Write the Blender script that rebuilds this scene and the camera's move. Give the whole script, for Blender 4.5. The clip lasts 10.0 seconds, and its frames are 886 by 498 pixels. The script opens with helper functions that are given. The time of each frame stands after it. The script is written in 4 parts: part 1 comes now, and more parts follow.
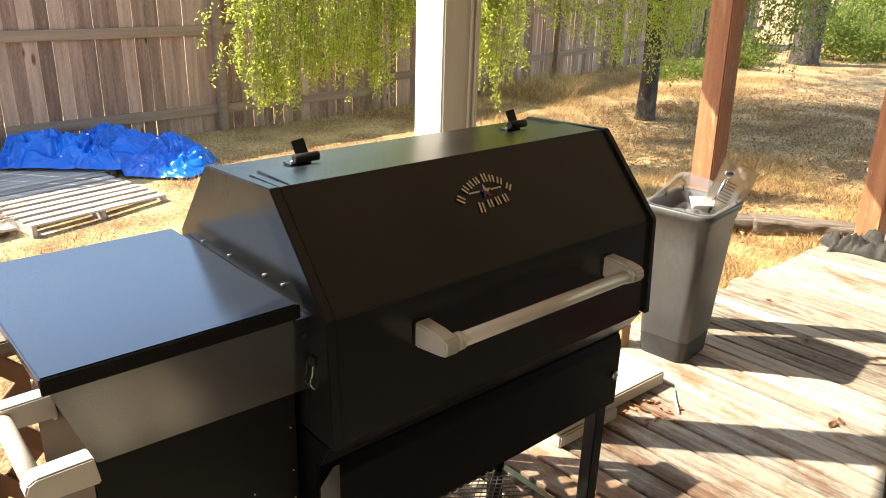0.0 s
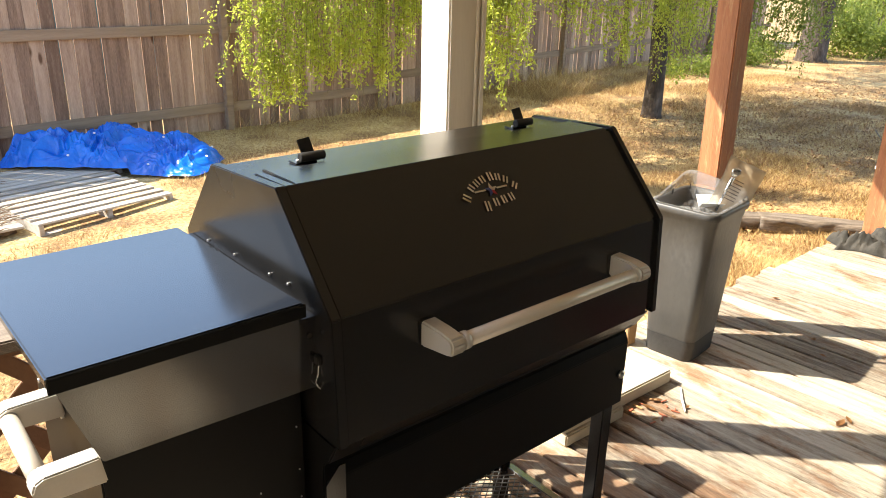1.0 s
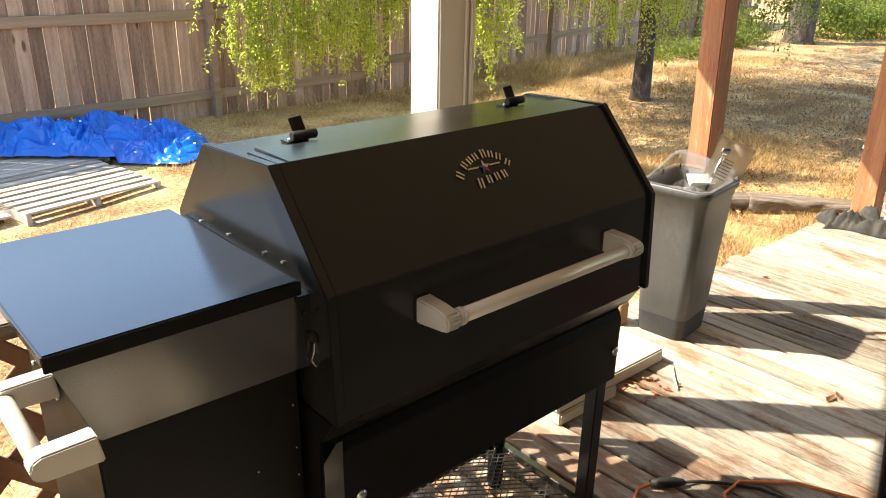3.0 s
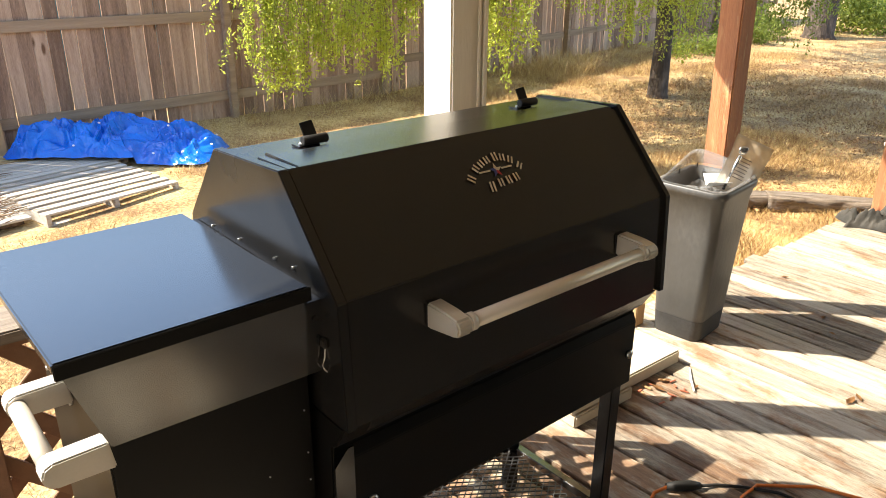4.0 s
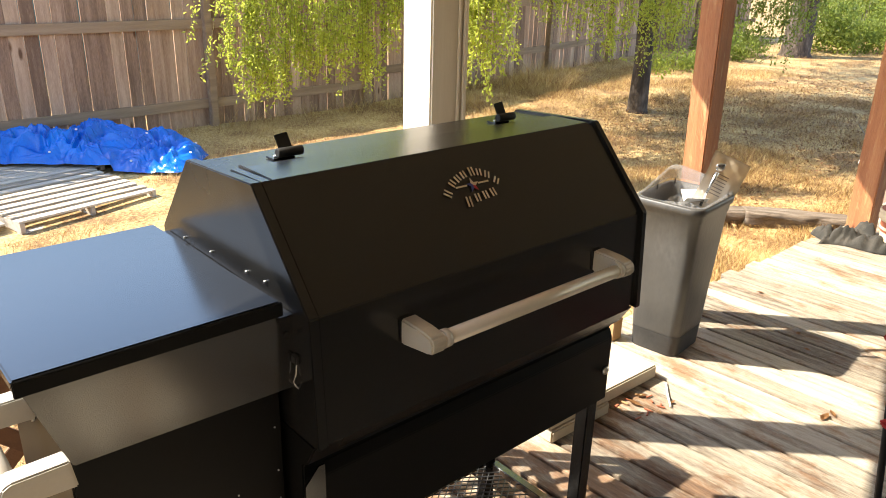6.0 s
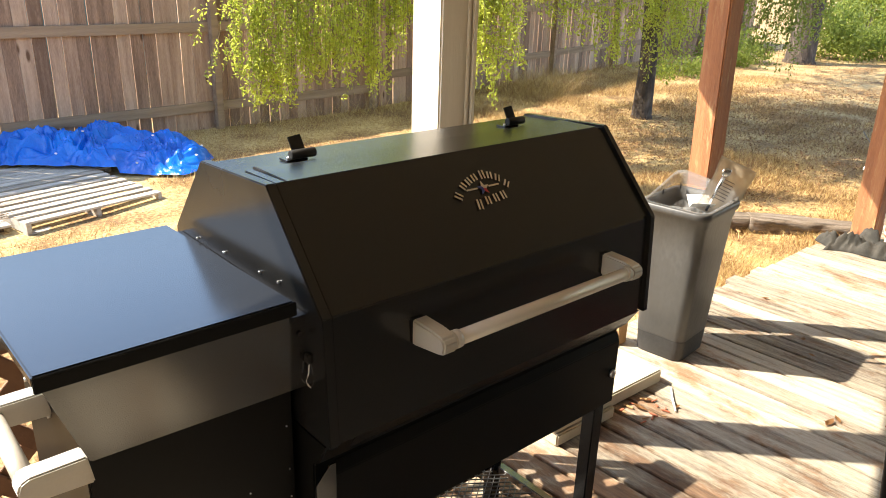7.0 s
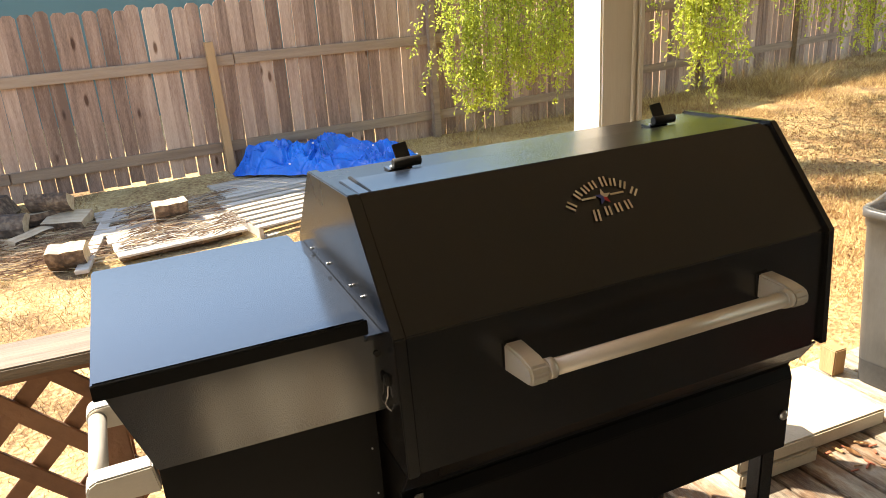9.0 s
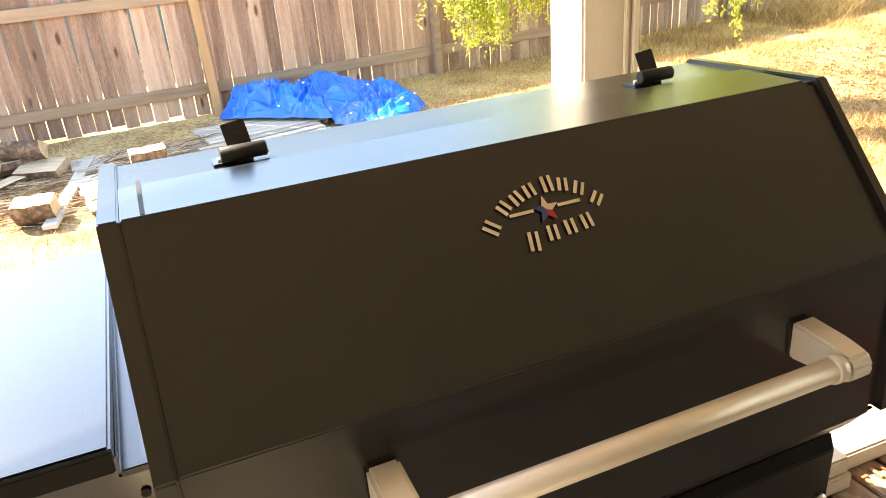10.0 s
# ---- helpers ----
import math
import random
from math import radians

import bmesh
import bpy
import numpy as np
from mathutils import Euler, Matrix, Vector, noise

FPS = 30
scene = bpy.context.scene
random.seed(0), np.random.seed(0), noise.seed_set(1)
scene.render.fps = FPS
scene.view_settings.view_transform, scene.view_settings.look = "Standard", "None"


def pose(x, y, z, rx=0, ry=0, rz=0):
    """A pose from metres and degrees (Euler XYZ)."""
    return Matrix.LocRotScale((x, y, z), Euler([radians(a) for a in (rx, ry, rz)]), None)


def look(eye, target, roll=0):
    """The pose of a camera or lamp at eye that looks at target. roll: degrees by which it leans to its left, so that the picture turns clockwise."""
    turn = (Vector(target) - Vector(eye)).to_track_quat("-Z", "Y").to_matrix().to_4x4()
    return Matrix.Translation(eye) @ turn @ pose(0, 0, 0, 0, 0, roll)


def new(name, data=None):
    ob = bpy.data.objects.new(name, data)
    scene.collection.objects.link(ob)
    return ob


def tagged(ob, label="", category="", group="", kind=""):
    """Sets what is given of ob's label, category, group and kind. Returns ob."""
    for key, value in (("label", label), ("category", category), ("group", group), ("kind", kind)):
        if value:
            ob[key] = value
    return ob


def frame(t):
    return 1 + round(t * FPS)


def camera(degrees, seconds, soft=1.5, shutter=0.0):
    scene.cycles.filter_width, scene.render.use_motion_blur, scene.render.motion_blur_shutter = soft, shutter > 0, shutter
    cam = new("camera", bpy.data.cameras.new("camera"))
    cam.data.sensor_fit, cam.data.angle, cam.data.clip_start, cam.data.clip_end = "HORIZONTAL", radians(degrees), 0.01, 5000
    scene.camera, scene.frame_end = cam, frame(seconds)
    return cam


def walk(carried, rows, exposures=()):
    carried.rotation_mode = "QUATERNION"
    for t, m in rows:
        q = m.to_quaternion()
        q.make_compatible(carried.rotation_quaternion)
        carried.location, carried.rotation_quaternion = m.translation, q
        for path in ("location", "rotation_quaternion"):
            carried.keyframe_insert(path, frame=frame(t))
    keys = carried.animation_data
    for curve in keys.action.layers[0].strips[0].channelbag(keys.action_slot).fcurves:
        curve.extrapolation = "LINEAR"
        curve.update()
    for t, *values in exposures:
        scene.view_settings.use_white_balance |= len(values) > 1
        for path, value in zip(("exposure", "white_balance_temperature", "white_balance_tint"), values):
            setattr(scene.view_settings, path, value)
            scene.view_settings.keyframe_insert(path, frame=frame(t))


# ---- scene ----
cam = camera(61.2, 10.0, 0.95)
EXPOSURES = [(0.0, 1.57, 6500, 10), (8.8, 1.57, 6600, 10), (9.5, 2.28, 7700, 10), (10.0, 2.83, 7200, 10)]
PATH = [
    (0, (-0.717, -0.923, 1.605), (0.476, 0.516, 0.893), 1.7),
    (0.5, (-0.717, -0.914, 1.599), (0.444, 0.549, 0.881), 1.8),
    (1, (-0.715, -0.92, 1.605), (0.465, 0.527, 0.888), 1.5),
    (1.5, (-0.719, -0.915, 1.595), (0.471, 0.518, 0.866), 2.2),
    (2, (-0.721, -0.919, 1.595), (0.475, 0.502, 0.854), 1.0),
    (2.5, (-0.729, -0.92, 1.587), (0.477, 0.491, 0.84), 1.3),
    (4, (-0.709, -0.918, 1.596), (0.447, 0.528, 0.842), 0.4),
    (4.5, (-0.709, -0.911, 1.598), (0.503, 0.504, 0.873), 1.5),
    (5, (-0.686, -0.905, 1.596), (0.512, 0.527, 0.877), 1.6),
    (5.5, (-0.685, -0.912, 1.599), (0.517, 0.511, 0.871), 1.5),
    (7, (-0.713, -0.914, 1.599), (0.487, 0.517, 0.883), 1.9),
    (7.5, (-0.692, -0.925, 1.61), (0.505, 0.524, 0.927), 1.6),
    (7.8, (-0.666, -0.941, 1.604), (0.561, 0.506, 0.969), 1.1),
    (8, (-0.635, -0.947, 1.608), (0.51, 0.559, 0.956), 0.4),
    (8.2, (-0.616, -0.976, 1.599), (0.364, 0.634, 0.934), -0.6),
    (8.5, (-0.568, -1.011, 1.6), (0.221, 0.693, 0.911), -1.4),
    (8.8, (-0.508, -0.997, 1.594), (0.182, 0.753, 0.916), -3.3),
    (9, (-0.462, -0.93, 1.57), (0.224, 0.816, 0.875), -3.7),
    (9.2, (-0.385, -0.817, 1.534), (0.407, 0.862, 0.789), -0.1),
    (9.5, (-0.292, -0.679, 1.514), (0.612, 0.925, 0.733), 2.4),
    (9.8, (-0.166, -0.582, 1.494), (0.595, 1.048, 0.618), -0.5),
    (10, (-0.101, -0.541, 1.5), (0.506, 1.165, 0.651), -4.7),
]
walk(cam, [(t, look(eye, target, roll)) for t, eye, target, roll in PATH], EXPOSURES)

# ---- world and sun ----
SUN_EL, SUN_AZ = 46.0, 45.0   # degrees above the horizon; degrees from +y towards -x
sky_world = bpy.data.worlds.new("sky")
scene.world = sky_world
sky_world.use_nodes = True
wn = sky_world.node_tree.nodes
sky = wn.new("ShaderNodeTexSky")
sky.sky_type = "NISHITA"
sky.sun_disc = False
sky.sun_elevation, sky.sun_rotation = radians(SUN_EL), radians(-SUN_AZ)
sky.air_density, sky.dust_density = 1.0, 0.7
wn["Background"].inputs["Strength"].default_value = 0.19
sky_world.node_tree.links.new(sky.outputs["Color"], wn["Background"].inputs["Color"])
to_sun = Vector((-math.sin(radians(SUN_AZ)) * math.cos(radians(SUN_EL)), math.cos(radians(SUN_AZ)) * math.cos(radians(SUN_EL)), math.sin(radians(SUN_EL))))
sun_data = bpy.data.lights.new("sun", "SUN")
sun_data.energy, sun_data.angle, sun_data.color = 5.0, radians(0.6), (1.0, 0.92, 0.78)
sun = new("sun", sun_data)
sun.matrix_world = look(to_sun * 50, (0, 0, 0))


# ---- materials ----
def material(name, colours, scale=8.0, rough=0.7, rough_var=0.1, metal=0.0, bump=0.2, bump_scale=60.0, stretch=(1, 1, 1),
             detail=6.0, per_object=0.0, per_island=0.0, spec=0.5, fine=0.25, dist=0.01, coat=0.0):
    """Two scales of noise over a ramp of colours, with gloss variation and fine relief."""
    m = bpy.data.materials.new(name)
    m.use_nodes = True
    nt = m.node_tree
    n, link = nt.nodes, nt.links.new
    bsdf = n["Principled BSDF"]
    tc = n.new("ShaderNodeTexCoord")
    mp = n.new("ShaderNodeMapping")
    mp.inputs["Scale"].default_value = stretch
    src = tc.outputs["Object"]
    if per_object:
        info = n.new("ShaderNodeObjectInfo")
        off = n.new("ShaderNodeVectorMath")
        off.operation = "MULTIPLY_ADD"
        link(info.outputs["Random"], off.inputs[0])
        off.inputs[1].default_value = (37.0, 53.0, 71.0)
        link(src, off.inputs[2])
        src = off.outputs[0]
    link(src, mp.inputs["Vector"])
    big = n.new("ShaderNodeTexNoise")
    big.inputs["Scale"].default_value, big.inputs["Detail"].default_value = scale, detail
    small = n.new("ShaderNodeTexNoise")
    small.inputs["Scale"].default_value, small.inputs["Detail"].default_value = bump_scale, 4.0
    link(mp.outputs[0], big.inputs["Vector"])
    link(mp.outputs[0], small.inputs["Vector"])
    mix = n.new("ShaderNodeMix")
    mix.inputs[0].default_value = fine
    link(big.outputs[0], mix.inputs[2])
    link(small.outputs[0], mix.inputs[3])
    fac = mix.outputs[0]
    if per_object or per_island:
        if per_object:
            rnd = info.outputs["Random"]
        else:
            rnd = n.new("ShaderNodeNewGeometry").outputs["Random Per Island"]
        add = n.new("ShaderNodeMath")
        add.operation = "MULTIPLY_ADD"
        sub = n.new("ShaderNodeMath")
        sub.operation = "SUBTRACT"
        link(rnd, sub.inputs[0])
        sub.inputs[1].default_value = 0.5
        link(sub.outputs[0], add.inputs[0])
        add.inputs[1].default_value = per_object or per_island
        link(fac, add.inputs[2])
        fac = add.outputs[0]
    ramp = n.new("ShaderNodeValToRGB")
    el = ramp.color_ramp.elements
    while len(el) < len(colours):
        el.new(0.5)
    for k, c in enumerate(colours):
        el[k].position = 0.28 + 0.44 * k / max(1, len(colours) - 1)
        el[k].color = (*c, 1)
    link(fac, ramp.inputs[0])
    link(ramp.outputs[0], bsdf.inputs["Base Color"])
    rr = n.new("ShaderNodeMapRange")
    rr.inputs["To Min"].default_value, rr.inputs["To Max"].default_value = max(0.02, rough - rough_var), min(1, rough + rough_var)
    link(big.outputs[0], rr.inputs["Value"])
    link(rr.outputs[0], bsdf.inputs["Roughness"])
    bsdf.inputs["Metallic"].default_value = metal
    bsdf.inputs["Specular IOR Level"].default_value = spec
    bsdf.inputs["Coat Weight"].default_value = coat
    if bump:
        b = n.new("ShaderNodeBump")
        b.inputs["Strength"].default_value, b.inputs["Distance"].default_value = bump, dist
        link(small.outputs[0], b.inputs["Height"])
        link(b.outputs[0], bsdf.inputs["Normal"])
    return m


def leaf_material(name, a, b, through_colour):
    m = bpy.data.materials.new(name)
    m.use_nodes = True
    nt = m.node_tree
    n, link = nt.nodes, nt.links.new
    bsdf = n["Principled BSDF"]
    geo = n.new("ShaderNodeNewGeometry")
    ramp = n.new("ShaderNodeValToRGB")
    ramp.color_ramp.elements[0].color, ramp.color_ramp.elements[1].color = (*a, 1), (*b, 1)
    link(geo.outputs["Random Per Island"], ramp.inputs[0])
    link(ramp.outputs[0], bsdf.inputs["Base Color"])
    bsdf.inputs["Roughness"].default_value = 0.5
    bsdf.inputs["Specular IOR Level"].default_value = 0.3
    tr = n.new("ShaderNodeBsdfTranslucent")
    tr.inputs["Color"].default_value = (*through_colour, 1)
    ms = n.new("ShaderNodeMixShader")
    ms.inputs[0].default_value = 0.52
    link(bsdf.outputs[0], ms.inputs[1])
    link(tr.outputs[0], ms.inputs[2])
    link(ms.outputs[0], n["Material Output"].inputs["Surface"])
    return m




def deck_material():
    """Bleached grey-tan boards with grain, and patches where old red-brown stain still holds."""
    m = material("weathered_deck_wood", [(0.14, 0.108, 0.075), (0.32, 0.268, 0.198), (0.49, 0.428, 0.325), (0.59, 0.525, 0.41)], 4, 0.72, 0.12, bump=0.55, bump_scale=60, stretch=(10, 0.6, 4), per_object=0.3, fine=0.45)
    n, link = m.node_tree.nodes, m.node_tree.links.new
    bsdf = n["Principled BSDF"]
    ramp = bsdf.inputs["Base Color"].links[0].from_node
    geo = n.new("ShaderNodeNewGeometry")
    mp = n.new("ShaderNodeMapping")
    mp.inputs["Scale"].default_value = (2.6, 1.0, 1.0)
    link(geo.outputs["Position"], mp.inputs["Vector"])
    patch = n.new("ShaderNodeTexNoise")
    patch.inputs["Scale"].default_value, patch.inputs["Detail"].default_value, patch.inputs["Roughness"].default_value = 2.6, 10.0, 0.72
    link(mp.outputs[0], patch.inputs["Vector"])
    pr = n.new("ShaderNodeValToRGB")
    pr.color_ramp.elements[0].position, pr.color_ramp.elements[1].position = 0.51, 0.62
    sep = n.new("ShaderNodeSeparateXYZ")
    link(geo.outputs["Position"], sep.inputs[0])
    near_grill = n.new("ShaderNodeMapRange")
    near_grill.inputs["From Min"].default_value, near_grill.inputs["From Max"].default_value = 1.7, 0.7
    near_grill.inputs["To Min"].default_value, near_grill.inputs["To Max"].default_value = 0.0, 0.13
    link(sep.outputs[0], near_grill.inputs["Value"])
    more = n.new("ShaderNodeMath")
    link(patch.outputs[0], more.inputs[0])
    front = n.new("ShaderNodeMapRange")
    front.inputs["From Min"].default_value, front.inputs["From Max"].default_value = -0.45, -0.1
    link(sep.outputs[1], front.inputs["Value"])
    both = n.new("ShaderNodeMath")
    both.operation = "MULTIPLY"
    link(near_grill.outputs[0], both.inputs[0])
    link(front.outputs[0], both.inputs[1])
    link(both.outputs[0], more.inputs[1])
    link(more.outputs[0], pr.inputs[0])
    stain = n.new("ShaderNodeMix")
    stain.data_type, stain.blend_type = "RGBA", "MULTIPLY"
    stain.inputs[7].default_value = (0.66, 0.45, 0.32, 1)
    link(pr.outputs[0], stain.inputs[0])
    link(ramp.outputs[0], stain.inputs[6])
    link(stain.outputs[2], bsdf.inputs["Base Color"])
    return m


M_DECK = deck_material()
M_FENCE = material("weathered_cedar", [(0.17, 0.1, 0.064), (0.355, 0.222, 0.148), (0.53, 0.368, 0.256)], 3, 0.85, 0.08, bump=0.45, bump_scale=40, stretch=(7, 4, 0.5), per_object=0.4, fine=0.45)


def add_knots(m, scale=(5.0, 5.0, 1.6), dark=(0.3, 0.22, 0.16)):
    """Small dark knots in the boards of a wood material."""
    n, link = m.node_tree.nodes, m.node_tree.links.new
    bsdf = n["Principled BSDF"]
    src = bsdf.inputs["Base Color"].links[0].from_socket
    geo = n.new("ShaderNodeNewGeometry")
    mp = n.new("ShaderNodeMapping")
    mp.inputs["Scale"].default_value = scale
    link(geo.outputs["Position"], mp.inputs["Vector"])
    vor = n.new("ShaderNodeTexVoronoi")
    vor.inputs["Scale"].default_value = 1.0
    link(mp.outputs[0], vor.inputs["Vector"])
    r = n.new("ShaderNodeValToRGB")
    r.color_ramp.elements[0].position, r.color_ramp.elements[0].color = 0.07, (1, 1, 1, 1)
    r.color_ramp.elements[1].position, r.color_ramp.elements[1].color = 0.13, (0, 0, 0, 1)
    link(vor.outputs["Distance"], r.inputs[0])
    mix = n.new("ShaderNodeMix")
    mix.data_type, mix.blend_type = "RGBA", "MULTIPLY"
    mix.inputs[7].default_value = (*dark, 1)
    link(r.outputs[0], mix.inputs[0])
    link(src, mix.inputs[6])
    link(mix.outputs[2], bsdf.inputs["Base Color"])


add_knots(M_FENCE)
M_RAILWOOD = material("grey_brown_rail_wood", [(0.2, 0.128, 0.078), (0.36, 0.25, 0.16)], 3, 0.85, 0.08, bump=0.45, bump_scale=40, stretch=(0.4, 6, 6), per_object=0.2)
M_NEWWOOD = material("newer_yellow_timber", [(0.35, 0.2, 0.09), (0.48, 0.3, 0.14)], 3, 0.8, bump=0.3, bump_scale=40, stretch=(6, 6, 0.5))
M_REDWOOD = material("stained_redwood_post", [(0.26, 0.095, 0.04), (0.43, 0.17, 0.07), (0.54, 0.26, 0.115)], 3.5, 0.6, 0.1, bump=0.4, bump_scale=45, stretch=(7, 7, 0.4), fine=0.35)
add_knots(M_REDWOOD, (8.0, 8.0, 2.2), (0.45, 0.35, 0.3))


def add_worn_patches(m, colour, scale, low, high):
    """Pale patches where the stain has peeled off a wood material."""
    n, link = m.node_tree.nodes, m.node_tree.links.new
    bsdf = n["Principled BSDF"]
    src = bsdf.inputs["Base Color"].links[0].from_socket
    geo = n.new("ShaderNodeNewGeometry")
    mp = n.new("ShaderNodeMapping")
    mp.inputs["Scale"].default_value = scale
    link(geo.outputs["Position"], mp.inputs["Vector"])
    nz = n.new("ShaderNodeTexNoise")
    nz.inputs["Scale"].default_value, nz.inputs["Detail"].default_value, nz.inputs["Roughness"].default_value = 1.0, 9.0, 0.68
    link(mp.outputs[0], nz.inputs["Vector"])
    r = n.new("ShaderNodeMapRange")
    r.inputs["From Min"].default_value, r.inputs["From Max"].default_value = low, high
    link(nz.outputs[0], r.inputs["Value"])
    mix = n.new("ShaderNodeMix")
    mix.data_type = "RGBA"
    mix.inputs[7].default_value = (*colour, 1)
    link(r.outputs[0], mix.inputs[0])
    link(src, mix.inputs[6])
    link(mix.outputs[2], bsdf.inputs["Base Color"])


add_worn_patches(M_REDWOOD, (0.56, 0.36, 0.17), (22.0, 22.0, 4.0), 0.57, 0.7)
M_LATTICE = material("brown_lattice_wood", [(0.19, 0.095, 0.05), (0.32, 0.17, 0.09)], 6, 0.75, bump=0.3, bump_scale=50, per_object=0.2)
M_CAPWOOD = material("bleached_cap_rail", [(0.11, 0.08, 0.055), (0.3, 0.245, 0.18)], 6, 0.8, bump=0.4, bump_scale=50, stretch=(0.4, 6, 6))
M_WHITE = material("cream_painted_wood", [(0.72, 0.64, 0.51), (0.8, 0.73, 0.6)], 5, 0.5, 0.08, bump=0.1, bump_scale=40, stretch=(6, 6, 0.6))
M_BLACK = material("semi_gloss_black_enamel", [(0.006, 0.006, 0.006), (0.011, 0.0105, 0.01)], 4, 0.26, 0.04, bump=0, bump_scale=500, dist=0.001, spec=0.5)
M_CAB = material("low_gloss_black_enamel", [(0.003, 0.003, 0.003), (0.006, 0.0058, 0.0055)], 4, 0.36, 0.04, bump=0, spec=0.16)
M_BLACKTOP = material("gloss_black_powder_coat", [(0.006, 0.0065, 0.007), (0.012, 0.012, 0.012)], 4, 0.2, 0.03, bump=0, bump_scale=600, dist=0.001, spec=0.75)
M_BIN = material("satin_black_steel", [(0.008, 0.0078, 0.0075), (0.014, 0.0135, 0.013)], 4, 0.15, 0.03, bump=0, bump_scale=500, dist=0.001, spec=1.0, coat=0.6)
M_BIN.node_tree.nodes["Principled BSDF"].inputs["IOR"].default_value = 1.65
M_BIN.node_tree.nodes["Principled BSDF"].inputs["Coat Roughness"].default_value = 0.15
M_STEEL = material("brushed_stainless_steel", [(0.56, 0.5, 0.41), (0.64, 0.58, 0.49)], 4, 0.45, 0.06, metal=0.45, bump=0.1, bump_scale=120, stretch=(0.3, 8, 8), dist=0.001)
M_CAST = material("cast_satin_metal", [(0.5, 0.47, 0.41), (0.58, 0.54, 0.48)], 9, 0.45, 0.06, metal=0.5, bump=0.1, bump_scale=300, dist=0.002)
M_RUBBER = material("black_damper_iron", [(0.008, 0.0075, 0.007), (0.02, 0.018, 0.016)], 20, 0.6, 0.08, spec=0.25, bump=0.2, bump_scale=200, dist=0.002)
M_SCREW = material("zinc_screw", [(0.5, 0.5, 0.5), (0.65, 0.65, 0.65)], 30, 0.3, metal=1.0, bump=0)
M_CAN = material("scuffed_grey_plastic", [(0.045, 0.043, 0.041), (0.075, 0.072, 0.067), (0.15, 0.143, 0.134)], 2.6, 0.45, 0.12, bump=0.1, bump_scale=60, fine=0.14, stretch=(1, 1, 0.5))
M_BAND = material("dark_band_plastic", [(0.02, 0.019, 0.018), (0.05, 0.047, 0.043)], 6, 0.55, 0.1, bump=0.15, bump_scale=80)
M_BAG = material("clear_grey_bag_plastic", [(0.2, 0.2, 0.195), (0.36, 0.355, 0.345)], 8, 0.25, 0.1, bump=0.3, bump_scale=25)
M_BAG.node_tree.nodes["Principled BSDF"].inputs["Alpha"].default_value = 0.42
M_TARP = material("blue_poly_tarp", [(0.0, 0.07, 0.4), (0.0, 0.17, 0.68)], 4, 0.2, 0.05, bump=0.25, bump_scale=45, spec=0.55)
M_PALLET = material("bleached_pallet_wood", [(0.3, 0.25, 0.19), (0.46, 0.4, 0.32), (0.55, 0.49, 0.41)], 4, 0.85, bump=0.4, bump_scale=50, stretch=(0.5, 6, 6), per_object=0.3)
M_BARK = material("birch_bark", [(0.018, 0.013, 0.009), (0.06, 0.042, 0.03), (0.17, 0.13, 0.1)], 7, 0.9, bump=0.9, bump_scale=18, stretch=(1.5, 1.5, 0.7), dist=0.03)
M_LOG = material("split_firewood", [(0.035, 0.024, 0.016), (0.12, 0.078, 0.05), (0.3, 0.21, 0.13)], 14, 0.9, bump=0.9, bump_scale=30, dist=0.02)
M_DIRT = material("dry_grass_and_dirt", [(0.1, 0.05, 0.02), (0.24, 0.135, 0.05), (0.5, 0.345, 0.145), (0.68, 0.53, 0.27)], 1.7, 0.95, 0.04, bump=0.8, bump_scale=30, detail=9, fine=0.45, dist=0.03)
M_STRAW = material("dry_straw_blades", [(0.24, 0.12, 0.04), (0.48, 0.31, 0.11), (0.68, 0.5, 0.22)], 2, 0.8, bump=0, per_island=0.7)
# darker copy of M_STRAW, with the tree's shade put into the colour
M_STRAW_SHADE = material("shade_toned_straw_blades", [(0.13, 0.062, 0.022), (0.3, 0.165, 0.058), (0.5, 0.32, 0.12)], 2, 0.8, bump=0, per_island=0.7)
M_TWIGGREEN = material("thin_brown_green_twig", [(0.1, 0.08, 0.03), (0.2, 0.16, 0.06)], 6, 0.8, bump=0)
M_CONCRETE = material("pale_concrete", [(0.44, 0.37, 0.27), (0.58, 0.5, 0.38)], 9, 0.9, bump=0.4, bump_scale=120, dist=0.004)
M_STUCCO = material("house_siding", [(0.13, 0.11, 0.09), (0.18, 0.155, 0.125)], 3, 0.8, bump=0.1)
M_ROOF = material("painted_roof_boards", [(0.56, 0.54, 0.49), (0.66, 0.635, 0.58)], 3, 0.8, bump=0.2, stretch=(6, 0.5, 1))
M_TEAL = material("teal_metal_siding", [(0.06, 0.13, 0.13), (0.08, 0.16, 0.155)], 1.0, 0.5, bump=0.05)
M_LEAF = leaf_material("birch_leaf", (0.035, 0.07, 0.01), (0.32, 0.34, 0.05), (0.72, 0.76, 0.12))
M_SHRUB = leaf_material("shrub_leaf", (0.04, 0.065, 0.012), (0.18, 0.2, 0.04), (0.38, 0.44, 0.08))
M_POT = material("cream_plastic_pot", [(0.62, 0.5, 0.33), (0.72, 0.6, 0.42)], 5, 0.5, bump=0.05)
M_TERRA = material("terracotta_inside", [(0.35, 0.1, 0.05), (0.42, 0.14, 0.07)], 6, 0.7, bump=0.2)
M_RED = material("red_plastic", [(0.3, 0.008, 0.012), (0.4, 0.015, 0.02)], 5, 0.4, bump=0.05)

